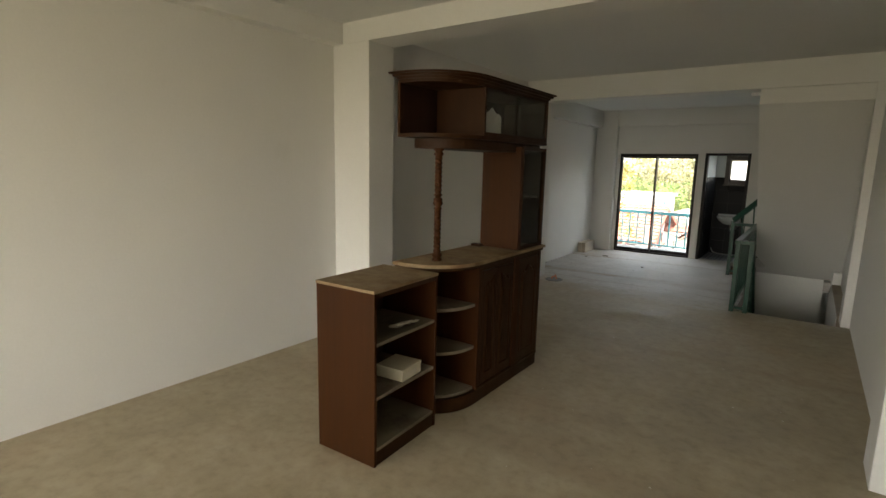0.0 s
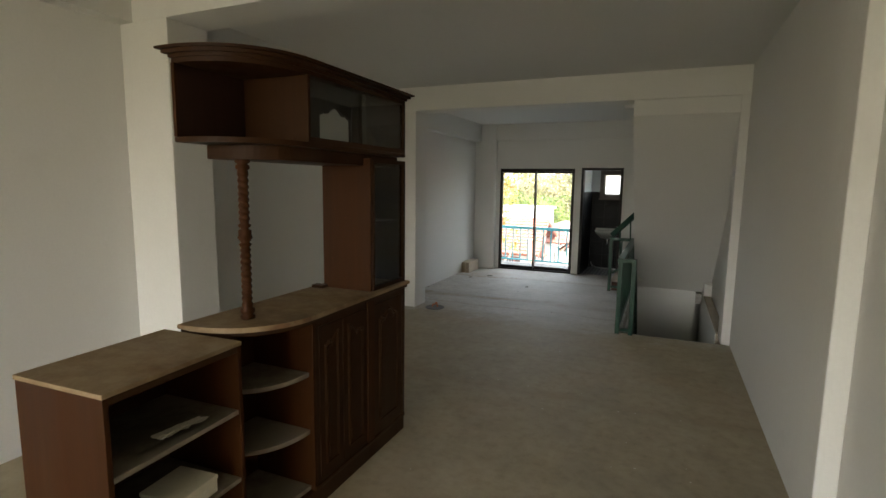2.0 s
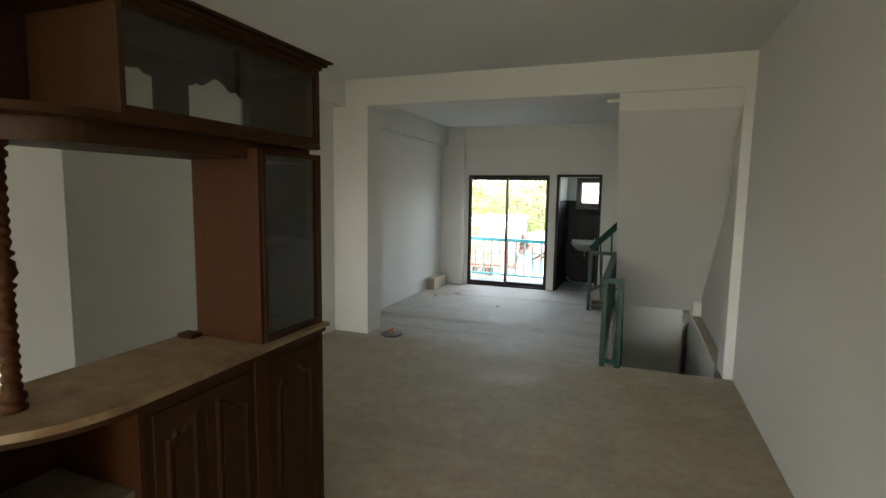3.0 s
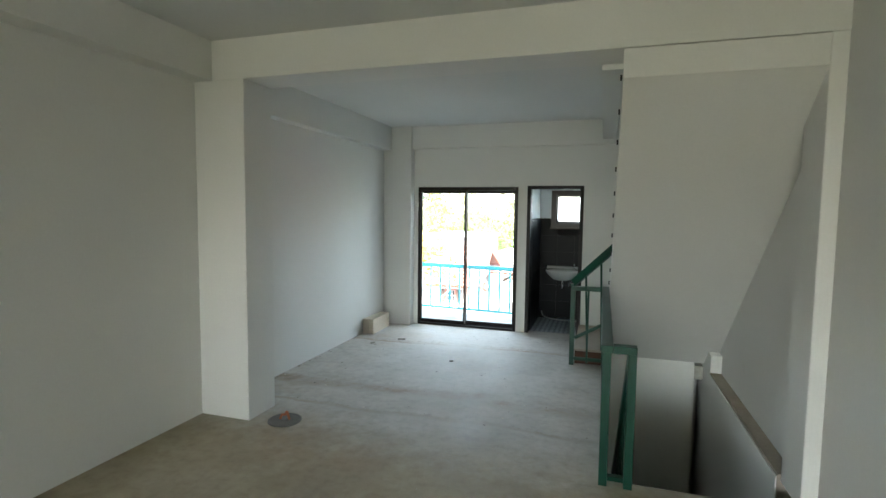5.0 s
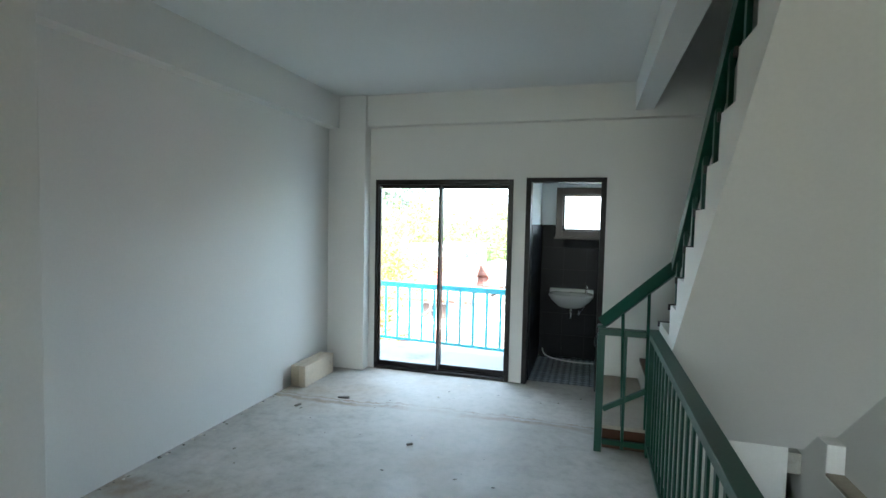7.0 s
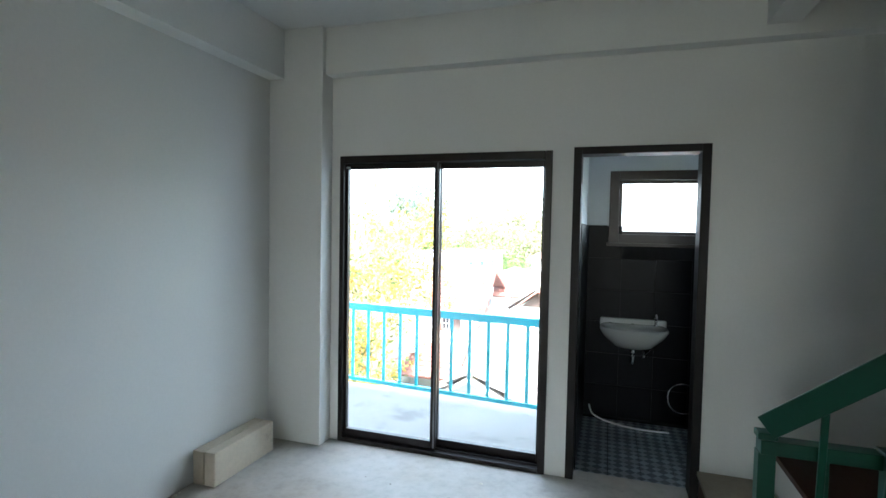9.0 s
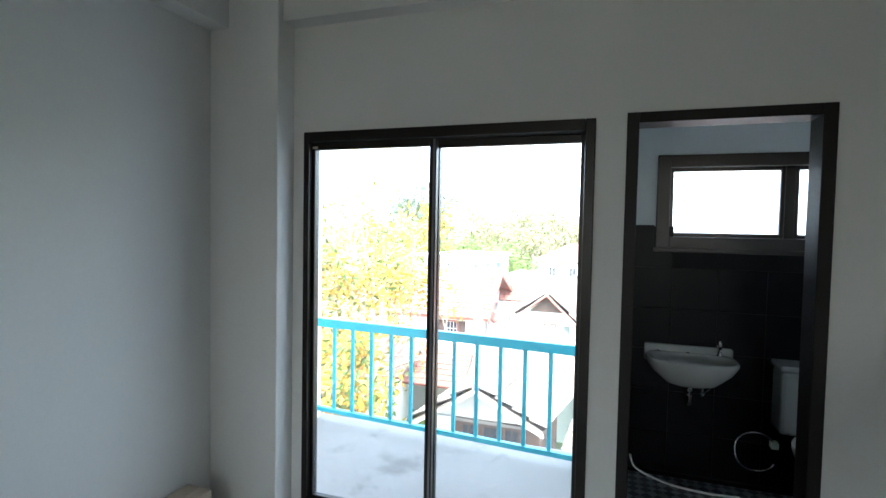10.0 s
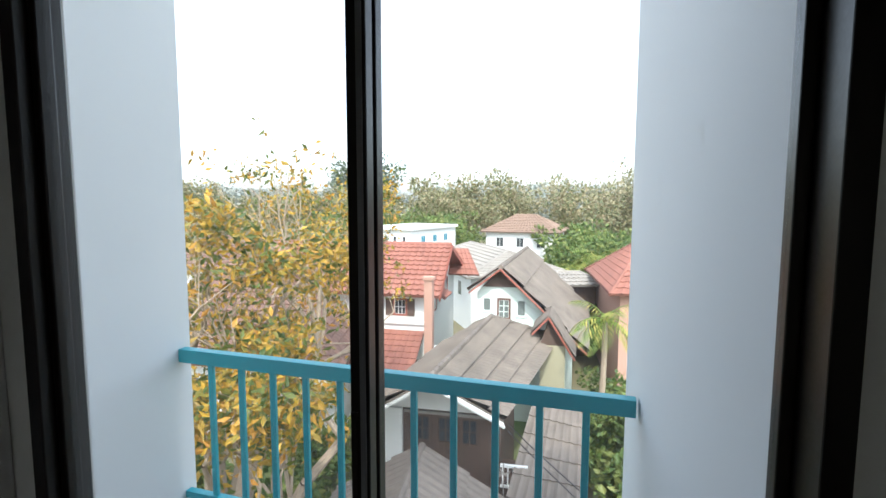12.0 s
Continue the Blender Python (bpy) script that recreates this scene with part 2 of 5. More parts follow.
# ---- mesh helpers ----
def finish(bm, name):
    bmesh.ops.recalc_face_normals(bm, faces=bm.faces)
    me = bpy.data.meshes.new(name)
    bm.to_mesh(me)
    bm.free()
    return me


def part(name, bm, material, parent=None, label="", smooth=False):
    """One mesh object from a bmesh, under a thing or a part."""
    me = finish(bm, name)
    me.materials.append(material)
    if smooth:
        me.polygons.foreach_set("use_smooth", [True] * len(me.polygons))
    ob = new(name, me)
    if parent is not None:
        ob.parent = parent
    if label:
        tagged(ob, label)
    return ob


def thing(name, label, category, group="", at=(0, 0, 0), turn=0.0):
    ob = new(name)
    ob.empty_display_size = 0.1
    ob.matrix_world = pose(*at, 0, 0, turn)
    return tagged(ob, label, category, group)


def setting(name, bm, material, label, category):
    return tagged(part(name, bm, material), label, category, kind="structure")


def box(bm, x0, y0, z0, x1, y1, z1, bevel=0.0, m=None):
    """Adds a box between two corners, its edges rounded by bevel."""
    r = bmesh.ops.create_cube(bm, size=1.0)
    vs = r["verts"]
    mm = Matrix.Translation(((x0 + x1) / 2, (y0 + y1) / 2, (z0 + z1) / 2)) @ Matrix.Diagonal((abs(x1 - x0), abs(y1 - y0), abs(z1 - z0), 1))
    bmesh.ops.transform(bm, matrix=(m @ mm) if m else mm, verts=vs)
    if bevel:
        es = list({e for v in vs for e in v.link_edges})
        bmesh.ops.bevel(bm, geom=es, offset=bevel, segments=2, affect="EDGES", profile=0.5)
    return bm


def boxes(*rows, bevel=0.0):
    bm = bmesh.new()
    for r in rows:
        box(bm, *r, bevel=bevel)
    return bm


def rod(bm, a, b, r, seg=10):
    """A round bar from a to b."""
    a, b = Vector(a), Vector(b)
    d = b - a
    q = d.to_track_quat("Z", "Y").to_matrix().to_4x4()
    bmesh.ops.create_cone(bm, segments=seg, radius1=r, radius2=r, depth=d.length, cap_ends=True, matrix=Matrix.Translation((a + b) / 2) @ q)
    return bm


def bar(bm, a, b, w, h, bevel=0.002, up=(0, 0, 1)):
    """A flat or square bar from a to b, w wide and h high across its length."""
    a, b = Vector(a), Vector(b)
    d = b - a
    z = d.normalized()
    x = Vector(up).cross(z)
    if x.length < 1e-4:
        x = Vector((1, 0, 0))
    x.normalize()
    y = z.cross(x)
    m = Matrix((x, y, z)).transposed().to_4x4()
    m.translation = (a + b) / 2
    return box(bm, -w / 2, -h / 2, -d.length / 2, w / 2, h / 2, d.length / 2, bevel, m)


def prism(bm, outline, z0, z1, bevel=0.0):
    """A slab from a plan outline between two heights."""
    lo = [bm.verts.new((x, y, z0)) for x, y in outline]
    hi = [bm.verts.new((x, y, z1)) for x, y in outline]
    n = len(outline)
    fs = [bm.faces.new(lo[::-1]), bm.faces.new(hi)]
    for i in range(n):
        fs.append(bm.faces.new((lo[i], lo[(i + 1) % n], hi[(i + 1) % n], hi[i])))
    if bevel:
        es = [e for e in {e for v in hi + lo for e in v.link_edges} if abs(e.verts[0].co.z - e.verts[1].co.z) < 1e-6]
        bmesh.ops.bevel(bm, geom=es, offset=bevel, segments=2, affect="EDGES", profile=0.5)
    return bm


def side_prism(bm, outline, x0, x1):
    """A slab from an outline in the plane of y and z, between two places in x."""
    a = [bm.verts.new((x0, y, z)) for y, z in outline]
    b = [bm.verts.new((x1, y, z)) for y, z in outline]
    n = len(outline)
    bm.faces.new(a[::-1])
    bm.faces.new(b)
    for i in range(n):
        bm.faces.new((a[i], a[(i + 1) % n], b[(i + 1) % n], b[i]))
    return bm


def lathe(bm, profile, seg=24, at=(0, 0, 0), twist=None):
    """A turned shape from pairs of radius and height; twist cuts a rope groove: depth and turns a metre."""
    rings = []
    for r, z in profile:
        ring = []
        for i in range(seg):
            a = 2 * math.pi * i / seg
            rr = r
            if twist and twist[2] < z < twist[3]:
                rr = r * (1 - twist[0] * (0.5 + 0.5 * math.cos(2 * a + z * twist[1])))
            ring.append(bm.verts.new((at[0] + rr * math.cos(a), at[1] + rr * math.sin(a), at[2] + z)))
        rings.append(ring)
    for p, q in zip(rings, rings[1:]):
        for i in range(seg):
            bm.faces.new((p[i], p[(i + 1) % seg], q[(i + 1) % seg], q[i]))
    bm.faces.new(rings[0][::-1])
    bm.faces.new(rings[-1])
    return bm


def tube(bm, pts, r, seg=8):
    """A bent pipe through points."""
    prev = None
    pts = [Vector(p) for p in pts]
    for i, p in enumerate(pts):
        d = (pts[min(i + 1, len(pts) - 1)] - pts[max(i - 1, 0)]).normalized()
        q = d.to_track_quat("Z", "Y").to_matrix()
        ring = [bm.verts.new(p + q @ Vector((r * math.cos(2 * math.pi * k / seg), r * math.sin(2 * math.pi * k / seg), 0))) for k in range(seg)]
        if prev:
            for k in range(seg):
                bm.faces.new((prev[k], prev[(k + 1) % seg], ring[(k + 1) % seg], ring[k]))
        else:
            bm.faces.new(ring[::-1])
        prev = ring
    bm.faces.new(prev)
    return bm


def smooth_path(pts, n=8):
    """Points along a soft curve through the given ones."""
    out = []
    P = [Vector(p) for p in pts]
    for i in range(len(P) - 1):
        p0, p1, p2, p3 = P[max(i - 1, 0)], P[i], P[i + 1], P[min(i + 2, len(P) - 1)]
        for k in range(n):
            s = k / n
            out.append(0.5 * (2 * p1 + (p2 - p0) * s + (2 * p0 - 5 * p1 + 4 * p2 - p3) * s * s + (3 * p1 - p0 - 3 * p2 + p3) * s ** 3))
    out.append(P[-1])
    return out


# ---- the storey: floor, walls, columns, beams, ceilings ----
XR = 4.255         # right party wall
YB = 12.0          # back wall
YF = -2.7          # street front
XS = 3.14          # edge of the stairwell
setting("floor", boxes((-0.15, YF, -0.15, 4.43, 8.29, 0), (-0.15, 8.29, -0.15, XS, 12.12, 0), (XS, 11.11, -0.15, 4.43, 12.12, 0)),
        M_floor, "bare dusty concrete screed floor with brown stains", "floor")
setting("wall_left", boxes((-0.15, YF, 0, 0, 12.12, 3.1)), M_wall, "plain off-white painted party wall", "wall")
setting("wall_right", boxes((XR, YF, -3.2, XR + 0.15, 12.12, 6.0)), M_wall, "plain off-white painted party wall", "wall")
setting("wall_front", boxes((-0.15, YF - 0.12, 0, 4.43, YF, 0.7), (-0.15, YF - 0.12, 2.55, 4.43, YF, 3.1),
                            (-0.15, YF - 0.12, 0.7, 0.4, YF, 2.55), (3.8, YF - 0.12, 0.7, 4.43, YF, 2.55)), M_wall, "off-white painted front wall with a wide window opening", "wall")
# Unseen slab, added so that no direct sun falls through the front opening.
setting("front_sun_blocker", boxes((-0.15, YF - 1.5, 2.62, 4.43, YF - 0.121, 2.76)), M_wall, "unseen slab added over the front window to block the sun", "canopy")
setting("wall_back", boxes((-0.15, YB, -0.15, 0.487, 12.12, 3.1), (0.487, YB, 2.0, 1.935, 12.12, 3.1), (1.935, YB, -0.15, 2.06, 12.12, 3.1),
                           (2.06, YB, 2.015, 2.80, 12.12, 3.1), (2.80, YB, -3.2, XR, 12.12, 6.0)), M_wall, "off-white painted rear wall with two openings", "wall")
for i, (y0, y1, zb) in enumerate(((4.66, 4.99, 2.75), (8.30, 8.63, 2.635))):
    setting("column_left_%d" % (i + 1), boxes((0.0, y0, 0, 0.455, y1, zb), bevel=0.006), M_wall, "square off-white plastered column on the party wall", "column")
    setting("column_right_%d" % (i + 1), boxes((4.17, y0, 0, XR, y1, zb), bevel=0.006), M_wall, "shallow off-white plastered column on the party wall", "column")
    setting("beam_%d" % (i + 1), boxes((0.0, y0, zb, XR, y1, 3.0)), M_wall, "off-white plastered concrete beam across the room", "beam")
setting("column_back", boxes((0.0, 11.86, 0, 0.42, YB, 2.86), bevel=0.006), M_wall, "off-white plastered corner column", "column")
setting("beam_back", boxes((0.42, 11.90, 2.54, XR, YB, 2.9)), M_wall, "off-white plastered concrete beam over the balcony door", "beam")
for i, (y0, y1, zb, d) in enumerate(((YF, 4.66, 2.75, 0.13), (4.99, 8.30, 2.635, 0.17), (8.63, 11.86, 2.52, 0.12))):
    setting("edge_beam_%d" % (i + 1), boxes((0.0, y0, zb, d, y1, 3.0)), M_wall, "off-white plastered beam along the party wall", "beam")
setting("stair_beam", boxes((3.015, 8.63, 2.60, 3.165, 11.90, 3.0)), M_wall, "off-white plastered beam beside the stairwell", "beam")
setting("ceiling_1", boxes((-0.15, YF, 2.93, 4.43, 4.7, 3.1)), M_ceiling, "smooth white painted concrete ceiling", "ceiling")
setting("ceiling_2", boxes((-0.15, 4.7, 2.93, 4.43, 8.4, 3.1)), M_ceiling, "smooth white painted concrete ceiling", "ceiling")
setting("ceiling_3", boxes((-0.15, 8.4, 2.85, 3.1, 12.12, 3.1)), M_ceiling, "smooth white painted concrete ceiling", "ceiling")
# the storey above and the well below, closed
setting("upper_stairwell_wall", boxes((3.04, 7.0, 3.1, 3.16, 12.12, 6.0), (3.16, 6.9, 3.1, XR, 7.0, 6.0)), M_wall, "plain wall of the stairwell above", "wall")
setting("upper_stairwell_ceiling", boxes((3.10, 6.9, 6.0, 4.43, 12.12, 6.1)), M_ceiling, "plain white stairwell ceiling", "ceiling")
setting("lower_stairwell_wall", boxes((3.01, 8.29, -3.2, 3.13, 12.12, -0.15), (3.13, 8.15, -3.2, XR, 8.29, -0.15), (3.01, 8.15, -3.3, 4.43, 12.12, -3.2)), M_wall, "plain lower wall of the stairwell", "wall")
setting("stair_support_wall", boxes((3.13, 11.09, -3.2, 4.06, 11.2, 0.04)), M_wall, "plain wall under the turning steps", "wall")
setting("column_stairwell", boxes((4.15, 10.741, -3.2, XR, 11.3, 0.225), bevel=0.006), M_wall, "off-white column in the back of the stairwell", "column")
setting("stairwell_ledge", boxes((4.15, 8.63, -3.2, XR, 10.74, 0.045), bevel=0.004), M_ledge, "dusty ledge along the stairwell wall", "ledge")
setting("stairwell_ledge_face", boxes((4.14, 8.63, -3.2, 4.149, 10.74, 0.03)), M_wall, "painted face of the stairwell ledge", "wall")

# ---- stairs ----
RISE, RUN = 0.18, 0.207


def staircase():
    th = thing("staircase", "painted concrete stairs with dark step edges, climbing over the stairwell", "stairs", at=(3.75, 11.2, 0))
    inv = Vector((3.75, 11.2, 0))

    def put(name, bm, mat, label=""):
        bmesh.ops.translate(bm, verts=bm.verts, vec=-inv)
        return part(name, bm, mat, th, label)

    # the sloping slab with its sawtooth edge
    y, z = 10.70, 0.755
    teeth, nos = [(y, z - 0.02)], []
    while z + RISE < 2.62:
        z += RISE
        teeth.append((y, z))
        nos.append((y, z))
        y = 10.28 if y > 10.5 else y - RUN
        teeth.append((y, z))
    slope = RISE / RUN
    teeth += [(y, 2.63), (8.305, 2.63)]
    low = [(8.305, 0.745 + (10.28 - 8.305) * slope), (11.09, 0.745 + (10.28 - 11.09) * slope), (11.2, 0.04), (11.2, 0.12)]
    bm = bmesh.new()
    side_prism(bm, teeth + low, XS, XR - 0.002)
    put("flight", bm, M_wall)
    for yy, zz in nos:
        put("step_edge", boxes((XS - 0.012, yy - 0.004, zz - 0.03, XR - 0.004, yy + 0.014, zz + 0.006), bevel=0.002), M_nosing, "dark worn step edge")
    # turning steps in the corner
    put("turning_step", boxes((2.80, 10.76, 0.0, 3.135, 11.99, 0.14), bevel=0.003), M_stairwood)
    put("tread", boxes((2.788, 10.748, 0.142, 3.135, 11.99, 0.17), bevel=0.004), M_ledge, "dusty pale tread")
    c = (3.142, 10.72)
    for pts, z1 in (([c, (3.9, 11.99), (3.142, 11.99)], 0.36), ([c, (XR - 0.003, 11.45), (XR - 0.003, 11.99), (3.9, 11.99)], 0.55), ([c, (XR - 0.003, 10.72), (XR - 0.003, 11.45)], 0.745)):
        bm = bmesh.new()
        prism(bm, pts, z1 - 0.19, z1 - 0.03)
        put("turning_step", bm, M_wall)
        bm = bmesh.new()
        prism(bm, pts, z1 - 0.029, z1)
        put("tread", bm, M_stairwood, "worn brown wooden tread")
    # the flight down, under the flight up
    yy, z = 8.29, -RISE
    n = 0
    while z > -3.0 and yy < 11.3:
        bm = boxes((3.14, yy, z - 0.3, 4.139, yy + 0.24, z))
        put("lower_step", bm, M_stairwood)
        yy += 0.22
        z -= RISE
    return th


staircase()


def stair_railing():
    th = thing("stair_railing", "dark green painted steel railing round the stairwell", "railing", at=(3.15, 8.3, 0))
    o = Vector((3.15, 8.3, 0))

    def rail(name, a, b, w, h, up=(0, 0, 1)):
        bm = bmesh.new()
        bar(bm, Vector(a) - o, Vector(b) - o, w, h, 0.003, up)
        return part(name, bm, M_green, th)

    x, zt = 3.105, 0.853
    ya, yb = 8.235, 10.70
    # along the well
    rail("top_rail", (x, ya - 0.03, zt), (x, yb + 0.03, zt), 0.07, 0.045)
    rail("bottom_rail", (x, ya, 0.07), (x, yb, 0.07), 0.04, 0.03)
    rail("post", (x, ya, 0.0), (x, ya, zt - 0.02), 0.05, 0.05)
    rail("post", (x, yb, 0.0), (x, yb, zt - 0.02), 0.05, 0.05)
    n = 19
    for i in range(1, n):
        yy = ya + (yb - ya) * i / n
        rail("baluster", (x, yy, 0.08), (x, yy, zt - 0.022), 0.012, 0.035, (0, 1, 0))
    # short return at the near end, and the rail that goes down
    rail("return_rail", (x + 0.036, ya, zt), (3.275, ya, zt), 0.07, 0.045)
    rail("post", (3.25, ya, 0.0), (3.25, ya, zt - 0.022), 0.05, 0.05)
    rail("bottom_rail", (x + 0.026, ya, 0.05), (3.225, ya, 0.05), 0.04, 0.03)
    rail("descending_rail", (3.25, ya + 0.02, zt - 0.03), (3.25, 10.6, zt - 0.03 - 2.28 * 0.86), 0.05, 0.07)
    for i in range(1, 10):
        yy = ya + 0.22 * i
        rail("baluster", (3.25, yy, zt - 0.07 - (yy - ya) * 0.86 - 0.86), (3.25, yy, zt - 0.07 - (yy - ya) * 0.86), 0.012, 0.035, (0, 1, 0))
    # return at the far end, beside the first step
    rail("return_rail", (2.75, yb, 0.845), (x - 0.036, yb, 0.845), 0.06, 0.045)
    rail("post", (2.77, yb, 0.0), (2.77, yb, 0.825), 0.05, 0.05)
    rail("post_cap", (2.77, yb, 0.869), (2.77, yb, 0.89), 0.056, 0.056)
    rail("baluster", (2.93, yb, 0.03), (2.93, yb, 0.825), 0.02, 0.035)
    rail("bottom_rail", (2.796, yb, 0.07), (x - 0.026, yb, 0.07), 0.03, 0.035)
    rail("diagonal_rail", (2.796, yb, 0.30), (x - 0.026, yb, 0.46), 0.03, 0.035)
    # hand rail over the turning steps and up the flight
    bend = (3.185, 10.45, 1.33)
    rail("hand_rail", (2.775, yb, 0.905), bend, 0.05, 0.075)
    top = (3.185, 8.66, 1.33 + 1.79 * RISE / RUN)
    rail("hand_rail", bend, top, 0.05, 0.075)
    rail("baluster", (2.93, 10.752, 0.17), (2.90, 10.62, 1.00), 0.02, 0.02)
    rail("baluster", (3.08, 10.752, 0.17), (3.05, 10.54, 1.15), 0.02, 0.02)
    for i in range(9):
        yy = 10.36 - i * RUN
        zz = 1.33 + (10.45 - yy) * RISE / RUN
        rail("baluster", (3.185, yy, 0.935 + i * RISE), (3.185, yy, zz - 0.03), 0.02, 0.035, (0, 1, 0))
    return th


stair_railing()


# ---- sliding balcony door ----
def sliding_door():
    th = tagged(new("door_1"), "dark brown aluminium sliding door with two clear glass panels, closed", "door", kind="structure")
    th.matrix_world = pose(1.211, 12.03, 0)
    o = Vector((1.211, 12.03, 0))

    def put(name, rows, mat, parent=th, label="", bevel=0.003):
        bm = boxes(*rows, bevel=bevel)
        bmesh.ops.translate(bm, verts=bm.verts, vec=-o)
        ob = part(name, bm, mat, None, label)
        ob.parent = parent
        if parent is not th:
            ob.matrix_parent_inverse = Matrix()
        return ob

    x0, x1, zt = 0.487, 1.935, 2.0
    put("frame", [(x0, 11.985, 0, x0 + 0.032, 12.088, zt), (x1 - 0.043, 11.985, 0, x1, 12.110, zt),
                  (x0 + 0.032, 11.985, zt - 0.05, x1 - 0.045, 12.125, zt)], M_alu)
    put("track", [(x0 + 0.032, 11.985, 0, x1 - 0.045, 12.125, 0.028), (x0 + 0.032, 12.03, 0.028, x1 - 0.045, 12.036, 0.04), (x0 + 0.032, 12.085, 0.028, x1 - 0.045, 12.091, 0.04)], M_alu, bevel=0.001)
    for name, a, b, y0, y1 in (("sash", 0.519, 1.206, 12.015, 12.05), ("sash", 1.174, 1.892, 12.07, 12.105)):
        lw = 0.018 if a < 1 else 0.03
        rw = 0.036 if a < 1 else 0.022
        s = put(name, [(a, y0, 0.034, a + lw, y1, 1.95), (b - rw, y0, 0.034, b, y1, 1.95),
                       (a + lw, y0, 1.912, b - rw, y1, 1.95), (a + lw, y0, 0.034, b - rw, y1, 0.085)], M_alu)
        g = put("pane", [(a + lw, y0 + 0.014, 0.085, b - rw, y0 + 0.020, 1.912)], M_glass, s, "clear window glass", 0.0)
        g.visible_shadow = False
        if a < 1:
            put("seal_strip", [(b - 0.016, y0 - 0.004, 0.04, b - 0.006, y0, 1.945)], M_alu_grey, s, "grey seal strip", 0.0)
            put("maker_sticker", [(a + 0.004, y0 - 0.0015, 1.918, a + 0.034, y0 - 0.0005, 1.930)], M_pvc, s, "small pale sticker", 0.0)
            put("pull_handle", [(b - 0.034, y0 - 0.006, 0.92, b - 0.020, y0, 1.12)], M_alu, s)
    return th


sliding_door()


# ---- wet room behind the second opening ----
def wc_frame():
    bm = boxes((2.06, 11.985, 0, 2.108, 12.125, 2.015), (2.752, 11.985, 0, 2.80, 12.125, 2.015), (2.108, 11.985, 1.972, 2.752, 12.125, 2.015), bevel=0.003)
    setting("door_2", bm, M_doorframe, "black-brown timber door frame without a leaf", "door frame")


wc_frame()
setting("wc_wall_left", boxes((1.911, 12.12, -0.2, 2.10, 13.32, 3.1)), M_wc_paint, "grey-blue painted wall beside the balcony", "wall")
setting("wc_wall_right", boxes((3.80, 12.12, -0.2, 3.95, 13.32, 3.1)), M_wc_paint, "grey-blue painted wall", "wall")
setting("wc_wall_back", boxes((2.10, 13.20, -0.2, 3.80, 13.32, 1.42), (2.10, 13.20, 2.0, 3.80, 13.32, 3.1), (2.10, 13.20, 1.42, 2.27, 13.32, 2.0), (3.70, 13.20, 1.42, 3.80, 13.32, 2.0)),
        M_wc_paint, "grey-blue painted outer wall with a high window", "wall")
setting("wc_ceiling", boxes((2.10, 12.12, 2.55, 3.80, 13.20, 2.65)), M_ceiling, "plain white wet room ceiling", "ceiling")
setting("wc_floor", boxes((2.10, 12.0, -0.2, 3.80, 13.20, -0.012)), M_grout, "dark grout bed of the wet room floor", "floor")
wc_tiles_left = setting("wc_tiled_dado_left", boxes((2.10, 12.13, -0.01, 2.106, 13.19, 1.565)), M_grout, "black tiled wall up to shoulder height", "wall tiles")
wc_tiles_back = setting("wc_tiled_dado_back", boxes((2.11, 13.194, -0.01, 3.79, 13.20, 1.415), (2.11, 13.194, 1.415, 2.262, 13.20, 1.565)), M_grout, "black tiled wall up to the window", "wall tiles")


def high_window():
    th = tagged(new("window_1"), "brown framed sliding window with frosted panes", "window", kind="structure")
    th.matrix_world = pose(2.985, 13.2, 1.42)
    o = Vector((2.985, 13.2, 1.42))

    def put(name, rows, mat, label="", bevel=0.003):
        bm = boxes(*rows, bevel=bevel)
        bmesh.ops.translate(bm, verts=bm.verts, vec=-o)
        return part(name, bm, mat, th, label)

    put("window_frame", [(2.27, 13.16, 1.42, 2.345, 13.30, 2.0), (3.625, 13.16, 1.42, 3.70, 13.30, 2.0), (2.345, 13.16, 1.925, 3.625, 13.30, 2.0), (2.345, 13.16, 1.42, 3.625, 13.30, 1.495)], M_frame_brown)
    put("window_sill", [(2.255, 13.13, 1.40, 3.715, 13.159, 1.425)], M_frame_brown)
    put("mullion", [(2.97, 13.20, 1.495, 3.02, 13.26, 1.925)], M_frame_brown)
    for a, b in ((2.345, 2.97), (3.02, 3.625)):
        put("sash", [(a, 13.21, 1.495, a + 0.022, 13.25, 1.925), (b - 0.022, 13.21, 1.495, b, 13.25, 1.925), (a + 0.022, 13.21, 1.903, b - 0.022, 13.25, 1.925), (a + 0.022, 13.21, 1.495, b - 0.022, 13.25, 1.52)], M_frame_brown)
        g = put("pane", [(a + 0.022, 13.228, 1.52, b - 0.022, 13.232, 1.903)], M_frosted, "frosted glass", 0.0)
        g.visible_shadow = False


high_window()


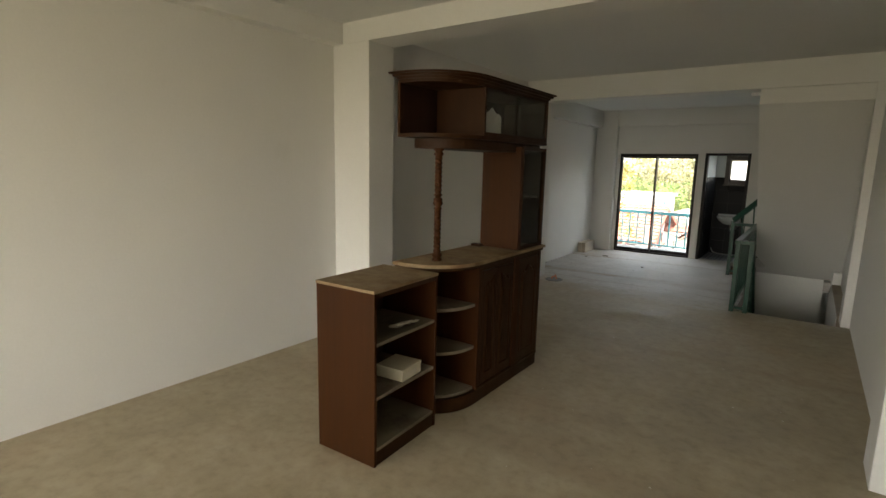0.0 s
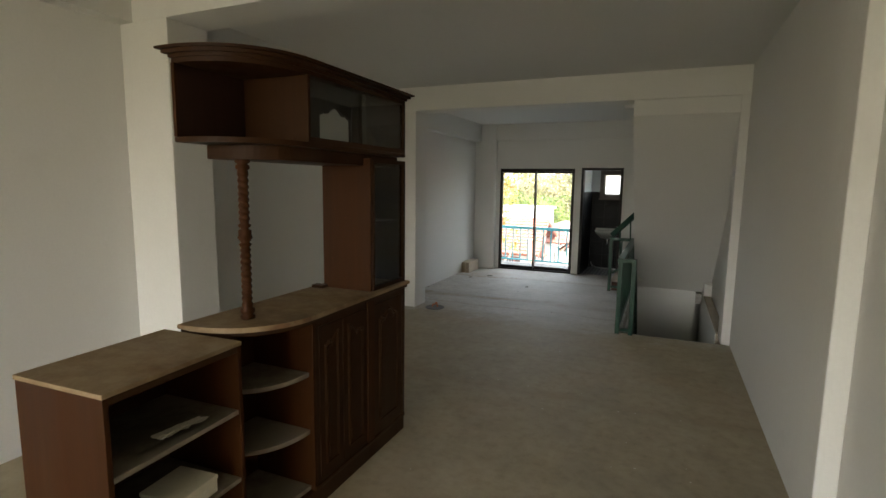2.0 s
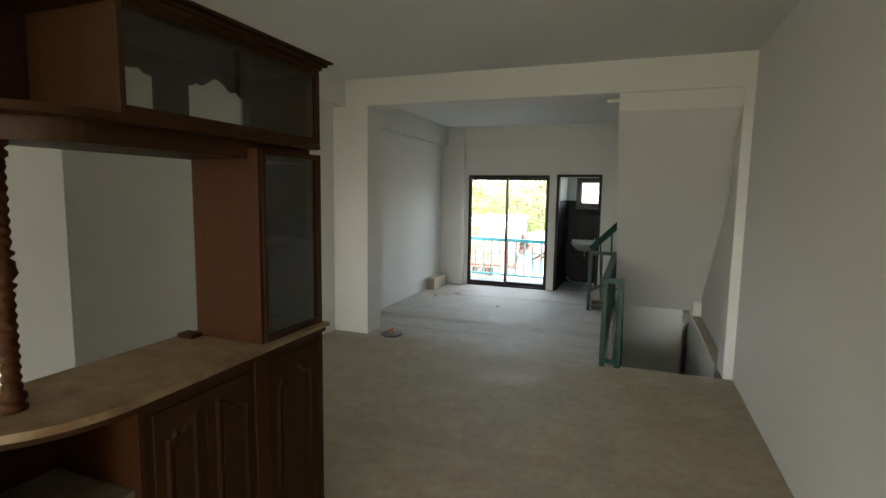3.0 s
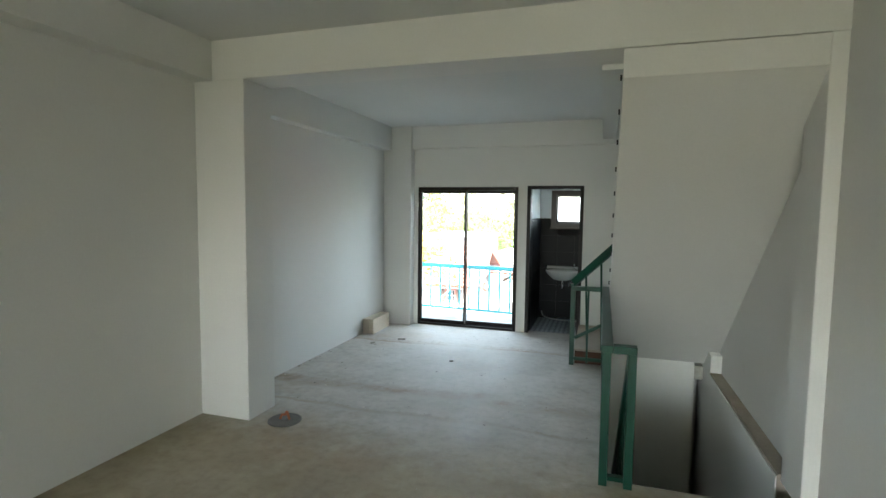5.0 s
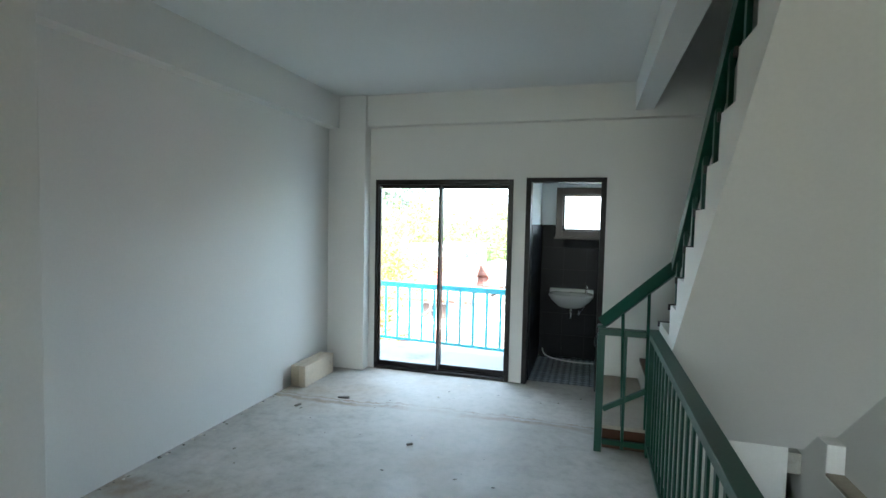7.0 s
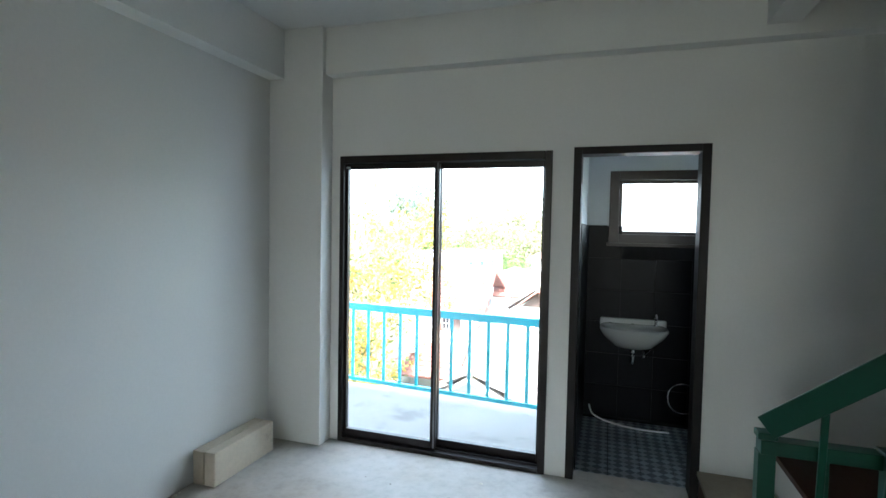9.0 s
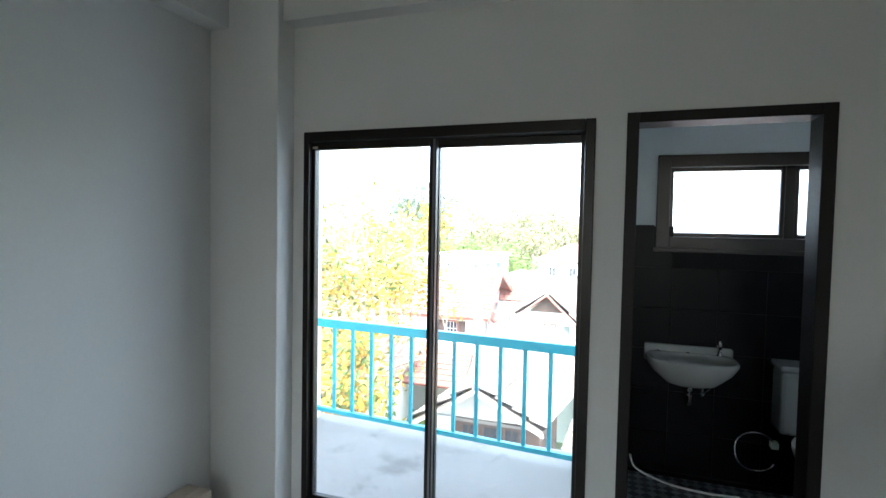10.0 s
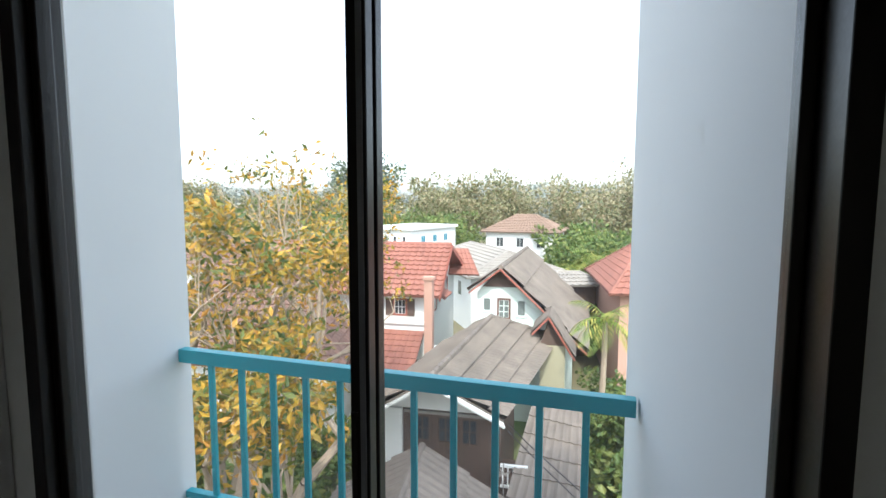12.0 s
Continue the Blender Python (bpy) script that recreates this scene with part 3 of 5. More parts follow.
def washbasin():
    th = thing("washbasin", "white porcelain wall washbasin with a chrome tap on black tiles", "washbasin", at=(2.475, 13.19, 0.775))
    # bowl with a rolled rim
    bm = bmesh.new()
    n, rings = 28, []
    for k, (s, z, inner) in enumerate(((0.30, -0.16, 0), (0.55, -0.14, 0), (0.86, -0.07, 0), (1.0, -0.015, 0), (1.0, 0.0, 0), (0.97, 0.008, 0), (0.88, 0.004, 1), (0.82, -0.02, 1), (0.66, -0.08, 1), (0.35, -0.11, 1), (0.08, -0.115, 1))):
        ring = []
        for i in range(n):
            a = 2 * math.pi * i / n
            cx, sy = math.cos(a), math.sin(a)
            px = 0.25 * s * math.copysign(abs(cx) ** 0.6, cx)
            py = 0.17 * s * math.copysign(abs(sy) ** 0.75, sy)
            if inner:
                py = py * 0.78 - 0.03
            ring.append(bm.verts.new((px, -0.18 + py, z)))
        rings.append(ring)
    for p, q in zip(rings, rings[1:]):
        for i in range(n):
            bm.faces.new((p[i], p[(i + 1) % n], q[(i + 1) % n], q[i]))
    bm.faces.new(rings[0][::-1])
    bm.faces.new(rings[-1])
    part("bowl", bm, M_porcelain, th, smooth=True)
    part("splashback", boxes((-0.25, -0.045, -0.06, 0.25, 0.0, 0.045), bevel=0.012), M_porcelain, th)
    bm = bmesh.new()
    lathe(bm, [(0.018, 0.0), (0.018, 0.012), (0.012, 0.016), (0.011, 0.06), (0.016, 0.065), (0.016, 0.085), (0.004, 0.09)], 12, (0.17, -0.06, 0.0))
    tube(bm, smooth_path([(0.17, -0.06, 0.05), (0.165, -0.10, 0.062), (0.16, -0.15, 0.05)], 4), 0.009)
    box(bm, 0.164, -0.07, 0.088, 0.176, -0.015, 0.097, 0.002)
    part("tap", bm, M_chrome, th, "chrome tap", True)
    bm = bmesh.new()
    tube(bm, smooth_path([(0, -0.16, -0.13), (0, -0.16, -0.24), (0.0, -0.15, -0.28), (0.0, -0.10, -0.285), (0.0, -0.09, -0.25), (0.0, -0.0, -0.245)], 5), 0.016)
    part("waste_trap", bm, M_chrome, th, "chrome waste trap", True)
    bm = bmesh.new()
    tube(bm, smooth_path([(0.16, -0.07, -0.06), (0.15, -0.09, -0.15), (0.10, -0.05, -0.23), (0.09, -0.0, -0.24)], 5), 0.006)
    part("supply_hose", bm, M_chrome, th, "braided supply hose", True)
    bm = bmesh.new()
    lathe(bm, [(0.016, 0), (0.016, 0.02), (0.008, 0.024), (0.008, 0.05)], 10, (0.09, -0.03, -0.26))
    part("angle_valve", bm, M_chrome, th, "chrome angle valve", True)
    for x in (-0.17, 0.0):
        bm = bmesh.new()
        lathe(bm, [(0.012, 0), (0.010, 0.004)], 12, (x, -0.05, 0.006))
        part("tap_hole_cover", bm, M_doorframe, th)


washbasin()


def toilet():
    th = thing("toilet", "white porcelain toilet with a cistern in the dark wet room", "toilet", at=(3.14, 13.19, -0.012))
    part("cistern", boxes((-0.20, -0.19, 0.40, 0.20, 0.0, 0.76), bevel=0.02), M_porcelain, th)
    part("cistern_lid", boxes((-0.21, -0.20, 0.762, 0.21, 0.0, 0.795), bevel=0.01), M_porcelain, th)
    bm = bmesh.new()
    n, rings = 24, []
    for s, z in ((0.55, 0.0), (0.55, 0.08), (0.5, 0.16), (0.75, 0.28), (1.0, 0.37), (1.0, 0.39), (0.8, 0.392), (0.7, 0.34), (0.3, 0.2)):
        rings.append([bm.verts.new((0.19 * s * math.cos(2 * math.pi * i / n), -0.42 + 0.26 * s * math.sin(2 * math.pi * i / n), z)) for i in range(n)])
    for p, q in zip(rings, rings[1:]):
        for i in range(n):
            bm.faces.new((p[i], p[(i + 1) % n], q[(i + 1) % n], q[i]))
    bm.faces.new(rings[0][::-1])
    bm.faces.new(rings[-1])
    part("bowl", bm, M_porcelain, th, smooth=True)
    bm = bmesh.new()
    n = 28
    prism(bm, [(0.195 * math.cos(2 * math.pi * i / n), -0.42 + 0.265 * math.sin(2 * math.pi * i / n)) for i in range(n)], 0.395, 0.42, 0.006)
    part("seat_lid", bm, M_pvc, th)
    part("flush_button", boxes((-0.02, -0.12, 0.796, 0.02, -0.08, 0.804), bevel=0.002), M_chrome, th, "chrome flush button")


toilet()


def hose():
    th = thing("shower_hose", "thin white hose lying on the wet room floor", "hose", at=(2.2, 13.1, 0.0))
    bm = bmesh.new()
    tube(bm, smooth_path([(-0.04, 0.03, 0.10), (0.0, 0.02, 0.02), (0.16, -0.08, 0.002), (0.36, -0.13, 0.002), (0.55, -0.12, 0.002)], 6), 0.007)
    part("hose", bm, M_pvc, th, smooth=True)
    th = thing("bidet_hose", "coiled grey hose on the black tiled wall", "hose", at=(2.86, 13.17, 0.12))
    bm = bmesh.new()
    tube(bm, [(0.11 * math.cos(a) , -0.02 + 0.01 * math.sin(3 * a), 0.10 + 0.12 * math.sin(a)) for a in [0.3 + i * 0.25 for i in range(23)]], 0.006)
    part("hose", bm, M_chrome, th, smooth=True)
    part("holder", boxes((0.08, -0.03, 0.13, 0.12, 0.02, 0.17), bevel=0.003), M_pvc, th)


hose()

# ---- balcony ----
setting("balcony_floor", boxes((-0.40, 12.12, -0.25, 1.90, 13.42, -0.065), bevel=0.004), M_balcony_floor, "weathered concrete balcony floor with dark stains", "floor")
setting("balcony_wall_left", boxes((-0.41, 12.12, -0.25, -0.262, 13.36, 3.1), bevel=0.004), M_wall_outer, "white painted fin wall beside the balcony", "wall")
wall_bm = bmesh.new()
prism(wall_bm, [(1.888, 12.121), (1.91, 12.121), (1.91, 13.36), (1.82, 13.36)], -0.25, 3.1)
setting("balcony_wall_right", wall_bm, M_wall_outer, "white painted outer face of the wet room wall", "wall")
# The upper box is out of view, added to keep sun off the balcony.
setting("facade_and_sun_block", boxes((-0.37, 12.15, -7.0, 4.43, 13.2, -0.26), (-0.37, 12.121, 3.1, 4.43, 12.4, 9.0)), M_wall_outer, "white painted rear facade with an unseen upper part added against the sun", "wall")


def balcony_railing():
    th = thing("balcony_railing", "turquoise painted steel balcony railing", "railing", at=(-0.262, 13.30, 0), turn=-5.2)

    def rail(name, a, b, w, h, up=(0, 0, 1)):
        bm = bmesh.new()
        bar(bm, a, b, w, h, 0.003, up)
        part(name, bm, M_teal, th)

    L = 2.093
    rail("top_rail", (0, 0, 0.738), (L, 0, 0.738), 0.05, 0.066)
    rail("bottom_rail", (0, 0, 0.025), (L, 0, 0.025), 0.04, 0.035)
    for i in range(1, 12):
        x = L * i / 12
        rail("baluster", (x, 0, 0.043), (x, 0, 0.706), 0.028, 0.02, (0, 1, 0))


balcony_railing()


# ---- the divider cabinet ----
def arc_plan(x0, x1, ya, yb, y1, grow=0.0, n=14):
    """Plan of the cabinet: straight front from y1 down to yb, then a quarter round to the back corner at ya."""
    pts = [(x0, y1 + grow), (x1 + grow, y1 + grow)]
    for i in range(n + 1):
        a = math.pi / 2 * i / n
        pts.append((x0 + (x1 - x0 + grow) * math.cos(a) ** 0.8, yb - (yb - ya + grow) * math.sin(a) ** 0.9))
    return pts


def panel_outline(y0, y1, z0, z1, half=0):
    """Edge of a raised door panel with a wavy arched head, or half of the arch, as points in y and z."""
    pts = [(y0, z0), (y1, z0)]
    w = y1 - y0
    for i in range(25):
        s = i / 24
        u = (1 - s if half > 0 else s) if half else abs(2 * s - 1)
        rise = 0.055 * (0.5 + 0.5 * math.cos(math.pi * min(1, u * 1.35))) + 0.02 * max(0, math.sin(math.pi * (u - 0.55) / 0.3)) * (0.55 < u < 0.85)
        pts.append((y1 - w * s, z1 - 0.07 + rise))
    return pts


def ribbon(bm, pts, x, w, t):
    """A raised moulding along a closed outline in y and z, standing t proud of x."""
    n = len(pts)
    cy = sum(p[0] for p in pts) / n
    cz = sum(p[1] for p in pts) / n
    inner = []
    for i in range(n):
        a, b = pts[i - 1], pts[(i + 1) % n]
        ty, tz = b[0] - a[0], b[1] - a[1]
        l = math.hypot(ty, tz) or 1
        inner.append((pts[i][0] - tz / l * w, pts[i][1] + ty / l * w))
    mid = [((p[0] + q[0]) / 2, (p[1] + q[1]) / 2) for p, q in zip(pts, inner)]
    rings = [[bm.verts.new((xx, y, z)) for y, z in r] for r, xx in ((pts, x), (mid, x + t), (inner, x))]
    for p, q in zip(rings, rings[1:]):
        for i in range(n):
            bm.faces.new((p[i], p[(i + 1) % n], q[(i + 1) % n], q[i]))


def divider_cabinet():
    o = Vector((1.75, 4.6, 0))
    th = thing("divider_cabinet", "dark-stained wooden divider cabinet with rounded end and twisted post", "cabinet", at=o)

    def put(name, bm, mat, parent=th, label="", smooth=False):
        bmesh.ops.translate(bm, verts=bm.verts, vec=-o)
        ob = part(name, bm, mat, parent, label, smooth)
        ob.matrix_parent_inverse = Matrix()
        return ob

    x0, x1, ya, yb, y1 = 1.545, 1.957, 3.80, 4.195, 5.165
    # plinth and base
    bm = bmesh.new()
    prism(bm, arc_plan(x0, x1 - 0.005, ya + 0.02, yb, y1), 0.0, 0.10, 0.004)
    put("plinth", bm, M_wood)
    put("back_panel", boxes((x0, ya + 0.01, 0.10, x0 + 0.018, y1, 1.0)), M_wood_red)
    put("side_panel", boxes((x0 + 0.018, y1 - 0.02, 0.10, x1 - 0.02, y1, 1.0)), M_wood_red)
    put("divider_panel", boxes((x0 + 0.018, yb, 0.10, x1 - 0.004, yb + 0.022, 1.0), bevel=0.002), M_wood_red, label="reddish wooden upright beside the curved shelves")
    for z in (0.103, 0.41, 0.715):
        bm = bmesh.new()
        prism(bm, [(min(x, x1 - 0.02), y) for x, y in arc_plan(x0 + 0.02, x1 - 0.03, ya + 0.035, yb - 0.001, yb - 0.001)], z, z + 0.022, 0.004)
        put("curved_shelf", bm, M_shelf_dust, label="dusty curved corner shelf")
    # carcass behind the doors, with its pilasters and doors
    put("stile", boxes((x1 - 0.03, yb + 0.022, 0.10, x1 - 0.006, yb + 0.05, 1.0)), M_wood)
    put("pilaster", boxes((x1 - 0.03, 4.70, 0.10, x1 + 0.004, 4.775, 1.0), bevel=0.003), M_wood_red)
    put("stile", boxes((x1 - 0.03, y1 - 0.03, 0.10, x1, y1 - 0.0, 1.0)), M_wood)
    put("top_drawer_rail", boxes((x1 - 0.03, yb + 0.05, 0.965, x1 - 0.008, 4.70, 1.0), (x1 - 0.03, 4.775, 0.965, x1 - 0.008, y1 - 0.03, 1.0)), M_wood)
    for a, b, half in ((yb + 0.052, 4.454, -1), (4.458, 4.698, 1), (4.777, y1 - 0.032, 0)):
        d = put("cabinet_door", boxes((x1 - 0.026, a, 0.125, x1 - 0.004, b, 0.962), bevel=0.003), M_wood)
        bm = bmesh.new()
        g = 0.04 if half else 0.055
        pts = panel_outline(a + g, b - g, 0.20, 0.93, half)
        ribbon(bm, pts, x1 - 0.004, 0.022, 0.008)
        put("carved_moulding", bm, M_wood, d, "carved arched panel moulding")
        bm = bmesh.new()
        inner = panel_outline(a + g + 0.03, b - g - 0.03, 0.23, 0.895, half)
        side_prism(bm, inner, x1 - 0.004, x1 + 0.001)
        put("raised_panel", bm, M_wood, d)
    put("bottom_moulding", boxes((x1 - 0.02, yb, 0.098, x1 + 0.006, y1, 0.122), bevel=0.006), M_wood)
    # counter top with its moulded edge
    bm = bmesh.new()
    prism(bm, arc_plan(x0 - 0.012, x1, ya, yb, y1, 0.012), 1.0, 1.022, 0.006)
    put("counter_edge", bm, M_wood)
    bm = bmesh.new()
    prism(bm, arc_plan(x0 - 0.018, x1, ya, yb, y1, 0.026), 1.022, 1.046, 0.008)
    put("counter_top", bm, M_counter, label="dusty light brown counter top")
    # tower between counter and top box
    ty = 4.757
    put("tower_side", boxes((x0 + 0.06, ty, 1.046, x1 - 0.012, ty + 0.02, 1.834), bevel=0.002), M_wood_red, label="reddish wooden side panel")
    put("tower_back", boxes((x0 + 0.06, ty + 0.02, 1.046, x0 + 0.075, y1 - 0.02, 1.834)), M_wood_in)
    put("tower_end", boxes((x0 + 0.06, y1 - 0.02, 1.046, x1, y1, 1.834)), M_wood)
    put("tower_frame", boxes((x1 - 0.03, ty + 0.02, 1.046, x1 - 0.006, ty + 0.04, 1.834), (x1 - 0.03, ty + 0.04, 1.046, x1 - 0.006, y1 - 0.02, 1.07), (x1 - 0.03, ty + 0.04, 1.81, x1 - 0.006, y1 - 0.02, 1.834)), M_wood)
    put("glass_door", boxes((x1 - 0.02, ty + 0.04, 1.07, x1 - 0.015, y1 - 0.02, 1.81)), M_smoke, label="smoky glass door")
    put("tower_shelf", boxes((x0 + 0.076, ty + 0.021, 1.44, x1 - 0.05, y1 - 0.021, 1.455)), M_wood_in)
    put("ledge_block", boxes((x0 + 0.01, ty - 0.06, 1.047, x0 + 0.09, ty - 0.002, 1.066), bevel=0.003), M_wood)
    # top box
    zb, zt = 1.858, 2.212
    bm = bmesh.new()
    prism(bm, arc_plan(x0, x1, ya, yb, y1, 0.0), zb, zb + 0.024, 0.006)
    put("box_floor", bm, M_wood)
    bm = bmesh.new()
    prism(bm, arc_plan(x0 + 0.01, x1 - 0.06, ya + 0.16, yb, y1, 0.0), zb - 0.065, zb, 0.004)
    put("valance", bm, M_wood, label="wooden valance under the top box")
    bm = bmesh.new()
    prism(bm, arc_plan(x0, x1, ya, yb, y1, -0.002), zt - 0.02, zt)
    put("box_top", bm, M_wood)
    # back board with two arched cut-outs
    zw0, zw1 = zb + 0.05, zb + 0.315
    cuts = ((4.225, 4.64), (4.80, 5.13))
    edges = [ya + 0.01, cuts[0][0], cuts[0][1], cuts[1][0], cuts[1][1], y1 - 0.018]
    for k in (0, 2, 4):
        put("box_back_stile", boxes((x0, edges[k], zb + 0.024, x0 + 0.016, edges[k + 1], zt - 0.02)), M_wood_in)
    for a, b in cuts:
        put("box_back_rail", boxes((x0, a, zb + 0.024, x0 + 0.016, b, zw0)), M_wood_in)
        bm = bmesh.new()
        head = panel_outline(a, b, zw0, zw1)[2:]
        side_prism(bm, [(b, zt - 0.02)] + head + [(a, zt - 0.02)], x0, x0 + 0.016)
        put("arched_head", bm, M_wood_in, label="back board with an arched cut-out")
    put("box_end", boxes((x0 + 0.016, y1 - 0.018, zb + 0.024, x1 - 0.002, y1, zt - 0.02)), M_wood)
    put("box_divider", boxes((x0 + 0.016, yb + 0.0, zb + 0.024, x1 - 0.004, yb + 0.02, zt - 0.02), bevel=0.002), M_wood)
    put("box_front_strip", boxes((x0 + 0.0, ya - 0.002, zb + 0.024, x0 + 0.018, ya + 0.01, zt - 0.02)), M_wood_red)
    put("sliding_glass", boxes((x1 - 0.03, yb + 0.022, zb + 0.04, x1 - 0.026, 4.74, zt - 0.03)), M_smoke, label="smoky sliding glass pane")
    put("sliding_glass", boxes((x1 - 0.018, 4.68, zb + 0.04, x1 - 0.014, y1 - 0.02, zt - 0.03)), M_smoke, label="smoky sliding glass pane")
    put("glass_track", boxes((x1 - 0.04, yb + 0.021, zb + 0.024, x1 - 0.032, y1 - 0.018, zb + 0.05), (x1 - 0.024, yb + 0.021, zb + 0.024, x1 - 0.020, y1 - 0.018, zb + 0.05), (x1 - 0.010, yb + 0.021, zb + 0.024, x1 - 0.003, y1 - 0.018, zb + 0.05)), M_wood)
    for i, (z0, z1, g) in enumerate(((zt, zt + 0.016, 0.008), (zt + 0.016, zt + 0.032, 0.026), (zt + 0.032, zt + 0.044, 0.044))):
        bm = bmesh.new()
        prism(bm, arc_plan(x0 - g, x1, ya, yb, y1, g), z0, z1, 0.004)
        put("cornice", bm, M_wood)
    # turned post with a rope twist
    bm = bmesh.new()
    h = zb - 0.065 - 1.046
    prof = [(0.034, 0.0), (0.034, 0.012), (0.024, 0.02), (0.033, 0.03), (0.033, 0.045), (0.022, 0.055), (0.026, 0.065)]
    k = 110
    for i in range(k + 1):
        prof.append((0.025, 0.07 + (h * 0.47 - 0.09) * i / k))
    mz = h * 0.47
    prof += [(0.021, mz - 0.012), (0.030, mz - 0.004), (0.030, mz + 0.004), (0.020, mz + 0.012), (0.034, mz + 0.035), (0.036, mz + 0.05), (0.030, mz + 0.068), (0.020, mz + 0.078), (0.030, mz + 0.086), (0.030, mz + 0.094), (0.021, mz + 0.102)]
    for i in range(k + 1):
        prof.append((0.025, mz + 0.112 + (h - 0.06 - mz - 0.112) * i / k))
    prof += [(0.022, h - 0.05), (0.031, h - 0.042), (0.031, h - 0.03), (0.022, h - 0.022), (0.034, h - 0.012), (0.034, h)]
    lathe(bm, prof, 28, (1.733, 3.995, 1.046), (0.2, 215, 0.075, h - 0.062))
    put("twisted_post", bm, M_wood_red, th, "turned post with a rope twist", True)


divider_cabinet()


def low_bookcase():
    o = Vector((1.70, 3.47, 0))
    th = thing("low_bookcase", "low dark-stained wooden bookcase with a dusty pale top", "bookcase", at=o, turn=2.5)

    def put(name, rows, mat, label="", bevel=0.002):
        bm = boxes(*rows, bevel=bevel)
        bmesh.ops.translate(bm, verts=bm.verts, vec=-o)
        return part(name, bm, mat, th, label)

    x0, x1, y0, y1, zt = 1.482, 1.921, 3.165, 3.765, 1.02
    put("side_panel", [(x0, y0, 0, x1, y0 + 0.02, zt - 0.018)], M_wood_red)
    put("side_panel", [(x0, y1 - 0.02, 0, x1, y1, zt - 0.018)], M_wood_red)
    put("back_panel", [(x0, y0 + 0.02, 0.02, x0 + 0.01, y1 - 0.02, zt - 0.018)], M_wood_in, bevel=0)
    put("top", [(x0 - 0.004, y0 - 0.004, zt - 0.018, x1 + 0.004, y1 + 0.002, zt)], M_counter, "dusty pale brown top", 0.003)
    put("front_lip", [(x1 - 0.02, y0 + 0.02, zt - 0.045, x1, y1 - 0.02, zt - 0.018)], M_wood)
    put("plinth", [(x1 - 0.03, y0 + 0.02, 0, x1 - 0.006, y1 - 0.02, 0.085)], M_wood)
    for z in (0.085, 0.39, 0.70):
        put("shelf", [(x0 + 0.01, y0 + 0.02, z, x1 - 0.006, y1 - 0.02, z + 0.02)], M_shelf_dust, "dusty dark shelf")


low_bookcase()


def carton():
    th = thing("carton", "small cream cardboard box on the bookcase shelf", "box", at=(1.81, 3.53, 0.411), turn=6)
    part("body", boxes((-0.10, -0.10, 0, 0.09, 0.10, 0.055), bevel=0.002), M_carton, th)
    part("lid", boxes((-0.103, -0.103, 0.056, 0.093, 0.103, 0.074), bevel=0.003), M_carton, th, "cream lid")
    part("label", boxes((0.0905, -0.06, 0.012, 0.0915, 0.05, 0.042)), M_paper, th, "faded paper label")


carton()


def papers():
    th = thing("paper_stack", "crumpled old papers and a torn folder on the bookcase shelf", "papers", at=(1.785, 3.475, 0.722), turn=-4)
    rng = random.Random(4)

    def sheet(name, mat, w, d, ox, oy, z0, curl, label=""):
        bm = bmesh.new()
        n = 10
        ph = rng.uniform(0, 6)
        g = [[None] * (n + 1) for _ in range(n + 1)]
        for i in range(n + 1):
            for j in range(n + 1):
                u, v = i / n, j / n
                z = z0 + curl * (u ** 2) * (0.3 + 0.7 * math.sin(ph + 5 * v) ** 2) + rng.uniform(0, curl * 0.25)
                g[i][j] = bm.verts.new((ox + (u - 0.5) * w + rng.uniform(-0.003, 0.003), oy + (v - 0.5) * d, z))
        for i in range(n):
            for j in range(n):
                bm.faces.new((g[i][j], g[i + 1][j], g[i + 1][j + 1], g[i][j + 1]))
        bmesh.ops.solidify(bm, geom=bm.faces[:], thickness=0.0015)
        part(name, bm, mat, th, label)

    for k in range(4):
        sheet("sheet", M_shelf_dust, 0.21 + rng.uniform(-0.01, 0.01), 0.30 + rng.uniform(-0.02, 0.02), 0.0, 0.0, 0.003 + 0.004 * k, 0.006, "dusty brown folder")
    for k in range(3):
        sheet("crumpled_sheet", M_paper, 0.07, 0.20 - 0.03 * k, 0.085 + 0.008 * k, 0.03 - 0.02 * k, 0.022 + 0.006 * k, 0.022, "pale torn paper")


papers()


# ---- loose things on the floor ----
def timber_block():
    th = thing("timber_offcuts", "two pale timber offcuts side by side against the wall", "timber", at=(0.09, 11.44, 0))
    part("timber", boxes((-0.078, -0.28, 0, -0.004, 0.26, 0.2), bevel=0.006), M_block, th)
    part("timber", boxes((0.0, -0.275, 0, 0.075, 0.26, 0.2), bevel=0.006), M_block, th)


timber_block()


def floor_disc():
    th = thing("floor_disc", "round grey metal disc with an orange handle on the floor", "lid", at=(0.715, 8.395, 0))
    bm = bmesh.new()
    lathe(bm, [(0.125, 0.0), (0.13, 0.004), (0.128, 0.012), (0.115, 0.014), (0.11, 0.010), (0.03, 0.010), (0.028, 0.016), (0.002, 0.018)], 32)
    part("disc", bm, M_disc, th, smooth=False)
    bm = bmesh.new()
    tube(bm, smooth_path([(-0.035, -0.01, 0.014), (-0.025, 0.0, 0.045), (0.0, 0.005, 0.05), (0.02, 0.0, 0.075), (0.03, 0.0, 0.055), (0.035, 0.01, 0.014)], 5), 0.010)
    part("handle", bm, M_terracotta, th, "orange plastic handle", True)


floor_disc()


